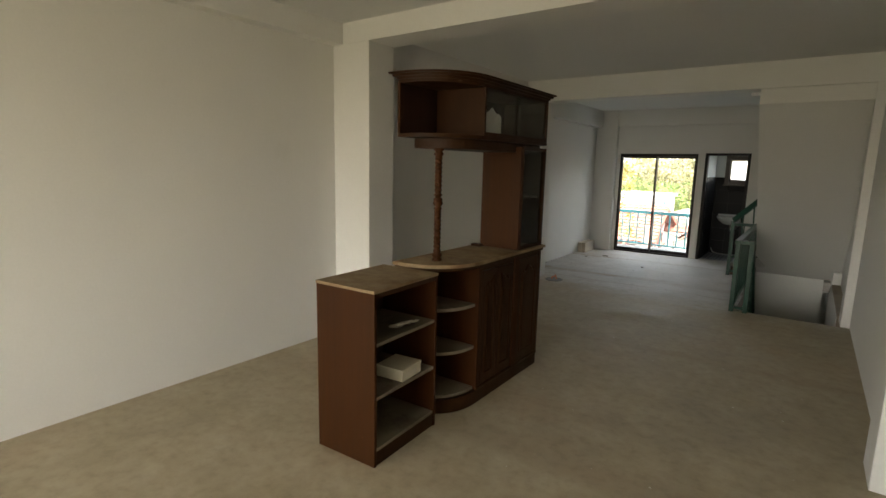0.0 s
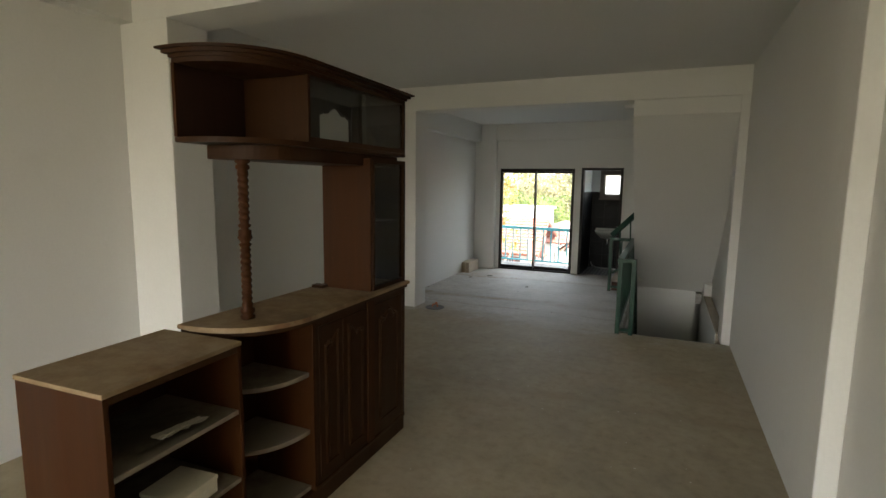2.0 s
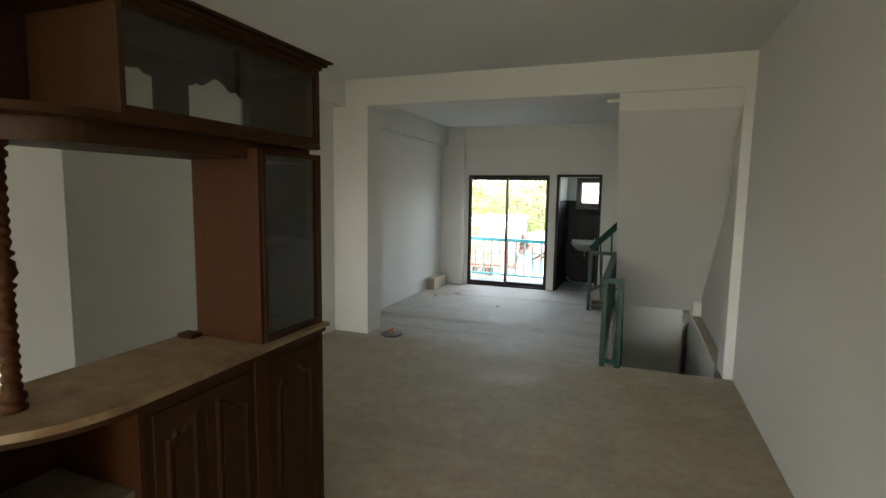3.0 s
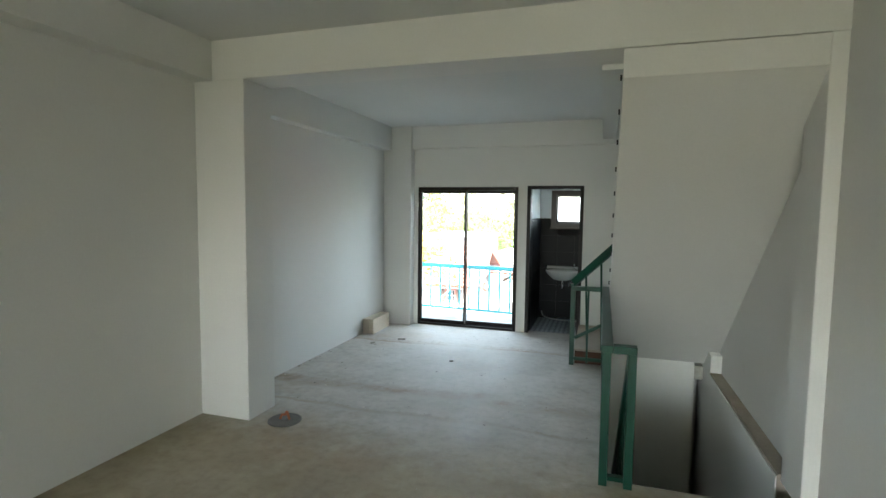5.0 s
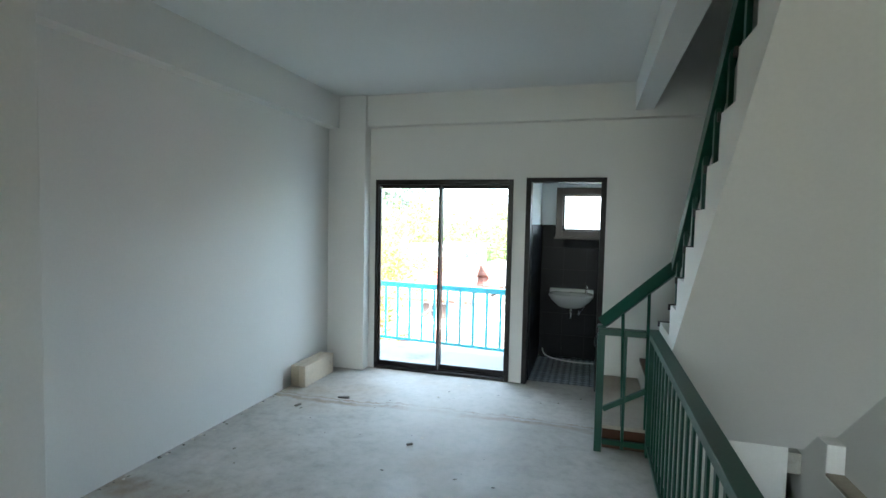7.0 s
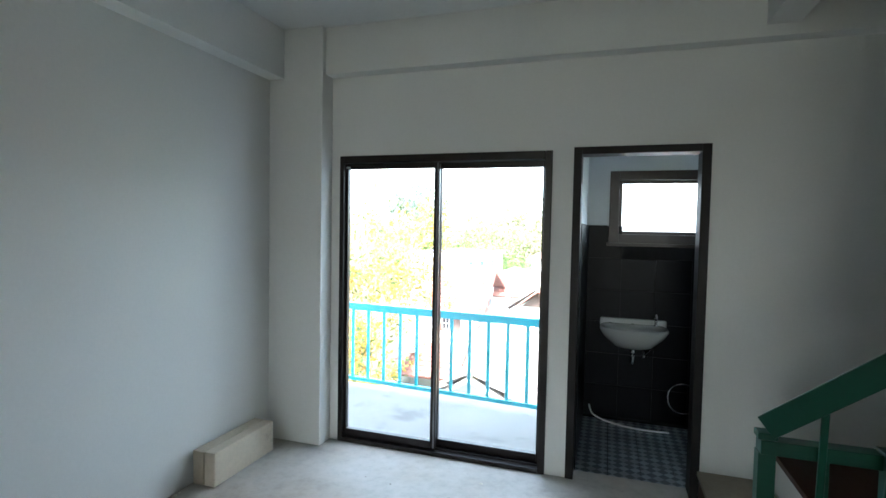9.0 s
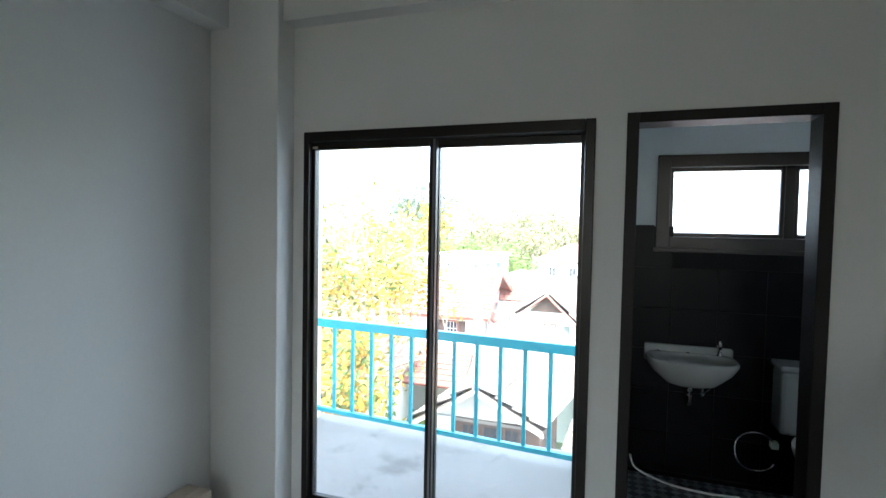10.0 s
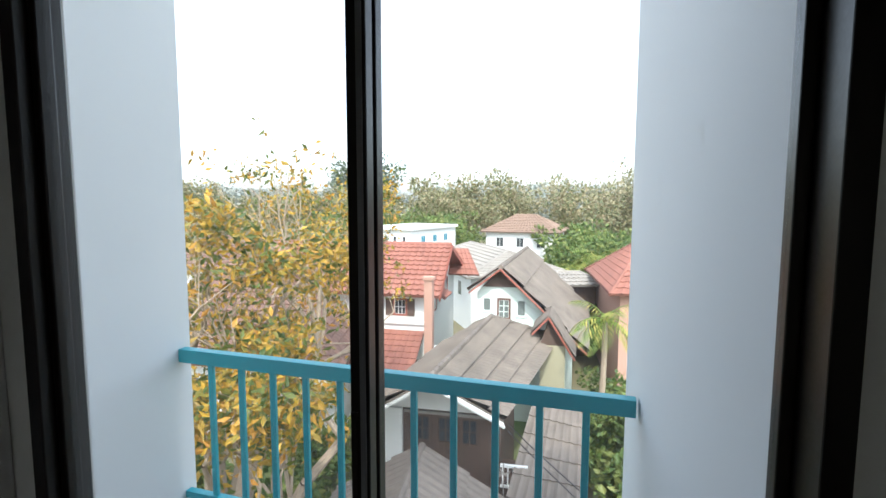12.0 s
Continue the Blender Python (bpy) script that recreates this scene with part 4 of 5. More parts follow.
def shard(name, x, y, size, seed, mat, label):
    rng = random.Random(seed)
    bm = bmesh.new()
    bmesh.ops.create_icosphere(bm, subdivisions=1, radius=size)
    for v in bm.verts:
        v.co = Vector((v.co.x * rng.uniform(0.7, 1.5), v.co.y * rng.uniform(0.5, 1.0), abs(v.co.z) * rng.uniform(0.2, 0.5)))
    ob = part(name, bm, mat)
    ob.matrix_world = pose(x, y, 0.0, 0, 0, rng.uniform(0, 180))
    return tagged(ob, label, "debris", "crumbs on the floor")


rng = random.Random(11)
for i in range(60):
    shard("mortar_crumb", rng.uniform(0.35, 3.0), rng.uniform(8.8, 11.8), rng.choice((0.006, 0.008, 0.01, 0.014)), i, M_debris if i % 3 else M_paper, "small crumb of mortar on the floor")
for i in range(30):
    shard("mortar_crumb", rng.uniform(2.0, 4.0), rng.uniform(3.6, 8.0), rng.choice((0.004, 0.006, 0.008)), 100 + i, M_paper, "small pale crumb on the floor")
for i in range(46):
    shard("mortar_crumb", 0.012 + abs(rng.gauss(0, 0.018)), rng.uniform(8.75, 11.1), rng.choice((0.007, 0.01, 0.013)), 300 + i, M_debris if i % 2 else M_paper, "crumb of mortar along the wall")
for x, y, s, a in ((0.62, 11.05, 0.05, 20), (0.35, 10.75, 0.03, 70), (1.5, 10.35, 0.022, 40)):
    ob = part("wood_splinter", boxes((-s, -0.012, 0, s, 0.012, 0.012), bevel=0.004), M_debris)
    ob.matrix_world = pose(x, y, 0, 0, 0, a)
    tagged(ob, "short dark wood splinter on the floor", "debris", "splinters on the floor")


# ---- outdoors: materials ----
def tile_roof(name, base, vary=0.25, moss=(0.10, 0.08, 0.06)):
    return surface(name, base, 0.75, big=0.9, fine=7.0, vary=vary, relief=0.3, depth=0.01, stain=(moss, 0.7, 0.62))


M_red_tile = tile_roof("red_roof_tile", (0.27, 0.108, 0.076), 0.3, (0.17, 0.085, 0.062))
M_old_tile = tile_roof("old_brown_roof_tile", (0.17, 0.095, 0.07), 0.25)
M_grey_sheet = tile_roof("grey_fibre_cement", (0.165, 0.136, 0.112), 0.45, (0.09, 0.073, 0.06))
M_pale_sheet = tile_roof("pale_fibre_cement", (0.27, 0.245, 0.215), 0.22, (0.22, 0.20, 0.17))
M_brown_tile = tile_roof("brown_roof_tile", (0.22, 0.145, 0.105), 0.15, (0.16, 0.10, 0.07))
M_house_white = surface("house_white_render", (0.66, 0.66, 0.63), 0.85, big=0.6, fine=12, vary=0.08, relief=0.2, depth=0.004, stain=((0.52, 0.50, 0.45), 0.8, 0.64))
M_house_mint = surface("house_pale_mint_render", (0.64, 0.72, 0.66), 0.85, big=0.6, fine=12, vary=0.08, relief=0.2, depth=0.004)
M_house_pink = surface("house_salmon_render", (0.42, 0.25, 0.19), 0.85, big=0.6, fine=12, vary=0.1, relief=0.2, depth=0.004)
M_old_wood = surface("weathered_dark_boards", (0.10, 0.065, 0.048), 0.8, big=1.5, fine=16, vary=0.35, relief=0.4, depth=0.006, stretch=(6, 6, 0.5))
M_trim_red = surface("dull_red_trim", (0.30, 0.09, 0.06), 0.6, big=2, fine=20, vary=0.15, relief=0.1)
M_pane_dark = surface("dark_window_pane", (0.05, 0.055, 0.06), 0.15, big=2, fine=10, vary=0.2, relief=0.0)
M_pane_grey = surface("grey_window_pane", (0.16, 0.18, 0.17), 0.2, big=2, fine=10, vary=0.2, relief=0.0)
M_door_brown = surface("brown_painted_frame", (0.13, 0.055, 0.04), 0.6, big=2, fine=20, vary=0.2, relief=0.1)
M_pane_teal = surface("teal_window_pane", (0.05, 0.22, 0.30), 0.2, big=2, fine=10, vary=0.15, relief=0.0)
M_cream_wall = surface("cream_boards", (0.36, 0.33, 0.22), 0.8, big=2, fine=14, vary=0.15, relief=0.2, stretch=(8, 8, 0.5))
M_bark = surface("grey_brown_bark", (0.32, 0.25, 0.18), 0.9, big=3, fine=30, vary=0.3, relief=0.5, depth=0.01, stretch=(1, 1, 0.3))
M_ground = surface("dry_grass_and_earth", (0.16, 0.14, 0.075), 0.95, big=0.08, fine=1.2, vary=0.4, relief=0.4, depth=0.05, stain=((0.07, 0.11, 0.03), 0.12, 0.52))
M_cable = surface("cable_black", (0.03, 0.03, 0.03), 0.6, relief=0.0)


def leaf_material(name, stops, trans=0.35):
    m, t, b = nodes_of(name)
    g = t.nodes.new("ShaderNodeNewGeometry")
    c = ramp(t, g.outputs["Random Per Island"], stops)
    n = noise_node(t, 1.2, 3.0, 0.5)
    c = mixc(t, 0.5, c, mixc(t, 1.0, c, ramp(t, n, [(0.3, (0.55,) * 3), (0.7, (1.25,) * 3)]), "MULTIPLY"))
    link(t, c, b.inputs["Base Color"])
    b.inputs["Roughness"].default_value = 0.55
    tl = t.nodes.new("ShaderNodeBsdfTranslucent")
    link(t, c, tl.inputs[0])
    mx = t.nodes.new("ShaderNodeMixShader")
    mx.inputs[0].default_value = trans
    out = t.nodes["Material Output"]
    link(t, b.outputs[0], mx.inputs[1])
    link(t, tl.outputs[0], mx.inputs[2])
    link(t, mx.outputs[0], out.inputs[0])
    return m


M_leaf_yellow = leaf_material("yellow_green_leaves", [(0.0, (0.055, 0.095, 0.018)), (0.3, (0.14, 0.16, 0.025)), (0.55, (0.36, 0.24, 0.03)), (0.8, (0.55, 0.34, 0.035)), (1.0, (0.42, 0.20, 0.03))])
M_leaf_green = leaf_material("green_leaves", [(0.0, (0.07, 0.12, 0.03)), (0.5, (0.13, 0.19, 0.045)), (1.0, (0.26, 0.28, 0.08))])
# Olive and brown leaves, lightened in the colour for the haze before them.
M_leaf_wood = leaf_material("woodland_leaves", [(0.0, (0.12, 0.14, 0.06)), (0.35, (0.19, 0.19, 0.085)), (0.7, (0.27, 0.235, 0.12)), (1.0, (0.34, 0.27, 0.155))], 0.25)
# Air haze is put into the leaf colour: pale and greyish blue.
M_leaf_far = leaf_material("haze_tinted_far_leaves", [(0.0, (0.20, 0.24, 0.22)), (0.5, (0.26, 0.28, 0.24)), (1.0, (0.32, 0.31, 0.26))], 0.2)
M_leaf_dark = leaf_material("dark_green_leaves", [(0.0, (0.10, 0.13, 0.10)), (1.0, (0.17, 0.20, 0.13))], 0.2)
M_leaf_palm = leaf_material("palm_leaves", [(0.0, (0.10, 0.17, 0.025)), (0.6, (0.22, 0.28, 0.05)), (1.0, (0.45, 0.40, 0.09))])

ground_bm = bmesh.new()
bmesh.ops.create_grid(ground_bm, x_segments=40, y_segments=40, size=1500)
bmesh.ops.translate(ground_bm, verts=ground_bm.verts, vec=(0, 0, -7.0))
setting("ground", ground_bm, M_ground, "dry grass and bare earth between the houses", "ground")


# ---- outdoors: houses ----
def tiled_slope(bm, a, b, c, d, course=0.4, wave=0.26, amp=0.02, step=0.025, thick=0.07):
    """A roof slope: ridge a to b, eave d to c; courses of rolled tiles or sheets with their butts proud."""
    a, b, c, d = (Vector(p) for p in (a, b, c, d))
    n = (b - a).cross(d - a).normalized()
    if n.z < 0:
        n = -n
    wid = max((b - a).length, (c - d).length)
    hgt = max((d - a).length, (c - b).length)
    nu = max(2, min(160, int(wid / wave) * 3))
    nv = max(1, int(hgt / course))
    for j in range(nv):
        rows = []
        for v, up in ((j / nv, 0.0), ((j + 1) / nv, step), ((j + 1) / nv, -0.002)):
            row = []
            for i in range(nu + 1):
                u = i / nu
                p = a.lerp(b, u).lerp(d.lerp(c, u), v)
                row.append(bm.verts.new(p + n * (up + amp * (0.5 + 0.5 * math.cos(2 * math.pi * i / 3.0)))))
            rows.append(row)
        for p, q in zip(rows, rows[1:]):
            for i in range(nu):
                bm.faces.new((p[i], p[i + 1], q[i + 1], q[i]))
    lo = [bm.verts.new(p - n * thick) for p in (a, b, c, d)]
    hi = [bm.verts.new(p + n * 0.004) for p in (a, b, c, d)]
    bm.faces.new(lo)
    for i in range(4):
        bm.faces.new((lo[i], lo[(i + 1) % 4], hi[(i + 1) % 4], hi[i]))


def roof_part(th, name, quads, mat, course, wave, amp, step, label=""):
    for q in quads:
        bm = bmesh.new()
        tiled_slope(bm, *q, course, wave, amp, step)
        me = bpy.data.meshes.new(name)
        bm.to_mesh(me)
        bm.free()
        me.materials.append(mat)
        ob = new(name, me)
        ob.parent = th
        if label:
            tagged(ob, label)


def ridge_caps(th, a, b, mat, r=0.10, step=0.35):
    """Overlapping half-round caps along a ridge or hip."""
    a, b = Vector(a), Vector(b)
    d = b - a
    n = max(1, int(d.length / step))
    bm = bmesh.new()
    q = d.to_track_quat("Z", "Y").to_matrix().to_4x4()
    for i in range(n):
        p = a + d * ((i + 0.5) / n)
        bmesh.ops.create_cone(bm, segments=8, radius1=r, radius2=r * 0.85, depth=d.length / n * 1.06, cap_ends=True, matrix=Matrix.Translation(p) @ q)
    me = finish(bm, "ridge_cap")
    me.materials.append(mat)
    ob = new("ridge_cap", me)
    ob.parent = th


def house_window(th, x, z, w, h, y, frame_mat, pane_mat, bars=(2, 2), face="y", name="window"):
    """A framed window set 3 cm proud of a wall that faces -y, or +x where face is x."""
    def tr(bm):
        if face == "x":
            bmesh.ops.transform(bm, matrix=pose(y, x, z, 0, 0, 90), verts=bm.verts)
        else:
            bmesh.ops.transform(bm, matrix=pose(x, y, z), verts=bm.verts)
        return bm
    f = 0.07
    win = part(name, tr(boxes((-w / 2, -0.03, -h / 2, w / 2, -0.004, -h / 2 + f), (-w / 2, -0.03, h / 2 - f, w / 2, -0.004, h / 2), (-w / 2, -0.03, -h / 2 + f, -w / 2 + f, -0.004, h / 2 - f), (w / 2 - f, -0.03, -h / 2 + f, w / 2, -0.004, h / 2 - f))), frame_mat, th)
    nx, nz = bars
    for i in range(nx):
        for j in range(nz):
            x0, x1 = -w / 2 + f + (w - 2 * f) * i / nx, -w / 2 + f + (w - 2 * f) * (i + 1) / nx
            z0, z1 = -h / 2 + f + (h - 2 * f) * j / nz, -h / 2 + f + (h - 2 * f) * (j + 1) / nz
            p = part("pane", tr(boxes((x0 + 0.02, -0.016, z0 + 0.02, x1 - 0.02, -0.004, z1 - 0.02))), pane_mat, win)
    return win


def gable_wall(th, outline, y0, y1, mat, name="wall", label=""):
    """A wall from an outline in x and z, between two places in y."""
    bm = bmesh.new()
    a = [bm.verts.new((x, y0, z)) for x, z in outline]
    b = [bm.verts.new((x, y1, z)) for x, z in outline]
    n = len(outline)
    bm.faces.new(a)
    bm.faces.new(b[::-1])
    for i in range(n):
        bm.faces.new((a[i], b[i], b[(i + 1) % n], a[(i + 1) % n]))
    return part(name, bm, mat, th, label)


G = -7.0


def red_house():
    th = thing("house", "two-storey white house with a red tiled gable roof", "house")
    xl, xr, yf, yr, zr, ze = -12.2, -3.25, 31.0, 34.6, -0.58, -2.40
    roof_part(th, "roof", [((xl, yr, zr), (xr, yr, zr), (xr + 0.25, yf, ze), (xl, yf, ze)), ((xr, yr, zr), (xl, yr, zr), (xl, 2 * yr - yf, ze), (xr + 0.25, 2 * yr - yf, ze))], M_red_tile, 0.36, 0.30, 0.06, 0.06)
    ridge_caps(th, (xl, yr, zr + 0.03), (xr, yr, zr + 0.03), M_red_tile, 0.11)
    part("wall", boxes((xl + 0.5, yf + 0.6, G, xr - 0.5, 2 * yr - yf - 0.6, ze)), M_house_white, th)
    bm = bmesh.new()
    side_prism(bm, [(yf + 0.6, ze), (2 * yr - yf - 0.6, ze), (yr, zr - 0.12)], xr - 0.8, xr - 0.5)
    part("gable", bm, M_house_white, th)
    for s in (yf, 2 * yr - yf):
        bm = bmesh.new()
        bar(bm, (xr + 0.02, yr, zr - 0.10), (xr + 0.24, s, ze - 0.10), 0.06, 0.2)
        part("barge_board", bm, M_trim_red, th)
    w = house_window(th, -4.87, -3.0, 0.62, 0.75, yf + 0.6, M_trim_red, M_pane_dark, (3, 2))
    for x in (-5.35, -4.39):
        part("shutter", boxes((x - 0.16, yf + 0.55, -3.38, x + 0.16, yf + 0.596, -2.64), bevel=0.01), M_old_wood, th)
    house_window(th, 33.2, -3.0, 0.7, 0.9, xr - 0.5, M_trim_red, M_pane_dark, (2, 1), "x")
    house_window(th, 35.6, -2.8, 0.8, 1.1, xr - 0.5, M_trim_red, M_pane_dark, (2, 1), "x")
    part("string_course", boxes((xl + 0.4, yf + 0.5, -3.72, xr - 0.4, yf + 0.6, -3.6)), M_house_white, th)
    # porch roof and a small canopy
    roof_part(th, "porch_roof", [((xl, yf + 0.55, -4.0), (-3.8, yf + 0.55, -4.0), (-3.6, 29.0, -4.9), (xl, 29.0, -4.9))], M_red_tile, 0.34, 0.28, 0.03, 0.03)
    roof_part(th, "canopy", [((xr - 0.5, 32.6, -2.35), (xr - 0.5, 33.8, -2.35), (xr + 0.15, 33.9, -2.75), (xr + 0.15, 32.5, -2.75))], M_red_tile, 0.3, 0.28, 0.03, 0.03)
    part("chimney", boxes((-2.99, 28.4, G, -2.69, 28.7, -1.30), (-3.04, 28.35, -1.30, -2.64, 28.75, -1.18), bevel=0.01), M_house_pink, th, "brown rendered chimney pillar")
    # rear wing, lower
    roof_part(th, "wing_roof", [((xr - 1.0, 37.5, -1.0), (xr + 0.3, 37.5, -1.0), (xr + 1.1, 36.2, -2.2), (xr - 1.0, 36.2, -2.2))], M_red_tile, 0.34, 0.28, 0.03, 0.03)
    part("yard_wall", boxes((xr - 0.2, 30.8, G, -1.6, 31.0, -4.4)), M_house_white, th)


red_house()


def mint_house():
    th = thing("house", "pale mint house with a grey gable roof, red barge boards", "house")
    px, pz, yf, yb = -0.43, -0.97, 29.9, 38.5
    lx, lz, rx, rz = -1.62, -1.9, 2.75, -4.0
    sh = 0.06 * (yb - yf)
    roof_part(th, "roof", [((px, yf, pz), (px + sh, yb, pz), (rx + sh, yb, rz), (rx, yf, rz)), ((px + sh, yb, pz), (px, yf, pz), (lx, yf, lz), (lx + sh, yb, lz))], M_grey_sheet, 0.95, 0.28, 0.06, 0.09)
    ridge_caps(th, (px, yf, pz + 0.02), (px + sh, yb, pz + 0.02), M_grey_sheet, 0.1)
    for a, b in (((px, pz), (lx, lz)), ((px, pz), (rx, rz))):
        bm = bmesh.new()
        bar(bm, (a[0], yf - 0.02, a[1] - 0.06), (b[0], yf - 0.02, b[1] - 0.06), 0.05, 0.17, 0.004, (0, 1, 0))
        part("barge_board", bm, M_trim_red, th, "dull red barge board")
    gable_wall(th, [(px - 0.72, pz - 0.78), (px + 0.72, pz - 0.78), (px, pz - 0.12)], yf + 0.34, yf + 0.42, M_old_wood, "gable_boarding", "dark brown boarded gable")
    gable_wall(th, [(-1.36, G), (2.25, G), (2.25, -3.65), (px + 0.72, pz - 0.79), (px - 0.72, pz - 0.79), (-1.36, -2.0)], yf + 0.42, yb - 0.2, M_house_mint)
    for x, w, h, z, fm, pm, bars in ((-0.98, 0.42, 0.62, -2.45, M_house_mint, M_pane_grey, (1, 1)), (-0.33, 0.52, 0.82, -2.6, M_door_brown, M_pane_grey, (2, 3)), (0.33, 0.44, 0.72, -2.55, M_house_mint, M_pane_grey, (1, 1))):
        house_window(th, x, z, w, h, yf + 0.42, fm, pm, bars)
    # small porch gable in front
    roof_part(th, "porch_roof", [((1.37, 28.3, -2.35), (1.45, 30.0, -2.35), (2.35, 30.0, -3.75), (2.25, 28.3, -3.75)), ((1.45, 30.0, -2.35), (1.37, 28.3, -2.35), (0.83, 28.3, -2.95), (0.90, 30.0, -2.95))], M_grey_sheet, 0.6, 0.2, 0.025, 0.03)
    for a, b in (((1.37, -2.4), (0.83, -3.0)), ((1.37, -2.4), (2.25, -3.8))):
        bm = bmesh.new()
        bar(bm, (a[0], 28.28, a[1]), (b[0], 28.28, b[1]), 0.05, 0.14, 0.004, (0, 1, 0))
        part("barge_board", bm, M_trim_red, th, "dull red barge board")
    gable_wall(th, [(1.10, -3.4), (1.97, -3.4), (1.37, -2.5)], 28.5, 28.58, M_old_wood, "porch_gable")
    gable_wall(th, [(1.10, G), (1.95, G), (1.95, -3.41), (1.10, -3.41)], 28.5, 29.9, M_cream_wall, "porch_wall", "cream boarded porch wall")


mint_house()


def old_house():
    th = thing("house", "old wooden house with a wide weathered grey roof", "house", at=(0.33, 0, 0))
    a, b = Vector((-1.45, 21.7, -2.4)), Vector((-0.86, 28.0, -2.4))
    e0, e1 = Vector((0.12, 22.6, -3.6)), Vector((1.42, 30.2, -3.6))
    f0, f1 = Vector((-3.3, 22.0, -3.6)), Vector((-2.6, 28.5, -3.6))
    roof_part(th, "roof", [(a, b, e1, e0), (b, a, f0, f1)], M_grey_sheet, 0.7, 0.24, 0.06, 0.09)
    roof_part(th, "hip", [(b, b + Vector((0.02, 0, 0)), e1, f1)], M_grey_sheet, 0.85, 0.26, 0.05, 0.06)
    ridge_caps(th, a + Vector((0, 0, 0.03)), b + Vector((0, 0, 0.03)), M_grey_sheet, 0.09, 0.3)
    ridge_caps(th, b + Vector((0, 0, 0.03)), e1 + Vector((0, 0, 0.03)), M_grey_sheet, 0.08, 0.3)
    for p in (f0, e0):
        bm = bmesh.new()
        bar(bm, a + Vector((0, -0.05, -0.09)), p + Vector((0, -0.05, -0.09)), 0.05, 0.2, 0.004, (0, 1, 0))
        part("barge_board", bm, M_house_white, th, "white weathered barge board")
    gable_wall(th, [(-2.9, -3.62), (-0.25, -3.62), (-1.45, -2.55)], 22.9, 23.0, M_house_white, "gable", "white boarded gable")
    gable_wall(th, [(-3.0, G), (0.0, G), (0.0, -3.63), (-3.0, -3.63)], 23.0, 27.5, M_old_wood, "wall", "dark weathered board wall")
    gable_wall(th, [(-3.06, G), (-2.45, G), (-2.45, -3.66), (-3.06, -3.66)], 22.9, 22.995, M_house_white, "white_panel", "white rendered wall piece")
    for x in (-1.95, -1.35, -0.75):
        house_window(th, x, -4.15, 0.5, 0.75, 23.0, M_old_wood, M_pane_dark, (2, 2))
    part("lintel", boxes((-2.4, 22.93, -3.76, -0.2, 22.998, -3.68)), M_pale_sheet, th)
    # side rail on a small terrace
    for i in range(5):
        part("terrace_baluster", boxes((0.12 + i * 0.12, 22.30, -5.0, 0.15 + i * 0.12, 22.33, -4.55)), M_house_white, th)
    part("terrace_rail", boxes((0.08, 22.28, -4.56, 0.70, 22.35, -4.50), (0.08, 22.28, -5.05, 0.70, 22.35, -5.0)), M_house_white, th)
    part("terrace", boxes((0.0, 22.3, G, 0.75, 23.6, -5.05)), M_old_wood, th)


old_house()


def low_roof():
    th = thing("shed", "low shed with a weathered grey sheet roof", "shed", at=(0.28, 0, 0))
    a, b = (-1.45, 21.3, -3.75), (-1.1, 14.5, -3.75)
    roof_part(th, "roof", [(b, a, (-3.4, 21.3, -5.0), (-3.2, 14.5, -5.0)), (a, b, (0.9, 14.5, -5.0), (0.5, 21.5, -5.0))], M_grey_sheet, 0.8, 0.24, 0.05, 0.05)
    ridge_caps(th, a, b, M_grey_sheet, 0.08, 0.3)
    part("wall", boxes((-3.0, 14.8, G, 0.3, 21.0, -4.9)), M_old_wood, th)
    part("roof_hatch", boxes((-0.35, 19.6, -4.32, -0.1, 19.85, -4.18), bevel=0.01), M_pale_sheet, th, "small pale roof hatch")
    th = thing("shed", "lean-to with a dark grey sheet roof beside the old house", "shed", at=(0.28, 0, 0))
    roof_part(th, "roof", [((0.75, 25.0, -4.0), (2.15, 24.6, -4.1), (1.98, 21.2, -4.75), (0.35, 21.4, -4.75))], M_grey_sheet, 0.7, 0.2, 0.028, 0.03)
    part("wall", boxes((0.8, 21.8, G, 1.9, 24.3, -4.8)), M_old_wood, th)


low_roof()


def hip_house(label, cx, cy, turn, w, d, ze, zp, mat, wall_mat, ridge=0.4, wins=0):
    """A plain house under a hipped roof."""
    th = thing("house", label, "house", at=(cx, cy, 0), turn=turn)
    r = w * ridge / 2
    A, B = (-r, 0, zp), (r, 0, zp)
    o = 0.5
    c = [(-w / 2 - o, -d / 2 - o, ze), (w / 2 + o, -d / 2 - o, ze), (w / 2 + o, d / 2 + o, ze), (-w / 2 - o, d / 2 + o, ze)]
    e = 0.01
    roof_part(th, "roof", [(A, B, c[1], c[0]), (B, A, c[3], c[2]), (B, (r + e, 0, zp), c[2], c[1]), (A, (-r - e, 0, zp), c[0], c[3])], mat, 0.45, 0.4, 0.05, 0.045)
    for p, q in ((A, B), (A, c[0]), (B, c[1]), (B, c[2]), (A, c[3])):
        ridge_caps(th, p, q, mat, 0.1, 0.5)
    part("wall", boxes((-w / 2, -d / 2, G, w / 2, d / 2, ze + 0.02)), wall_mat, th)
    for i in range(wins):
        house_window(th, -w / 2 + (i + 0.7) * w / (wins + 0.4), ze - 1.1, 0.9, 1.1, -d / 2, M_house_white, M_pane_dark, (2, 1))
    return th


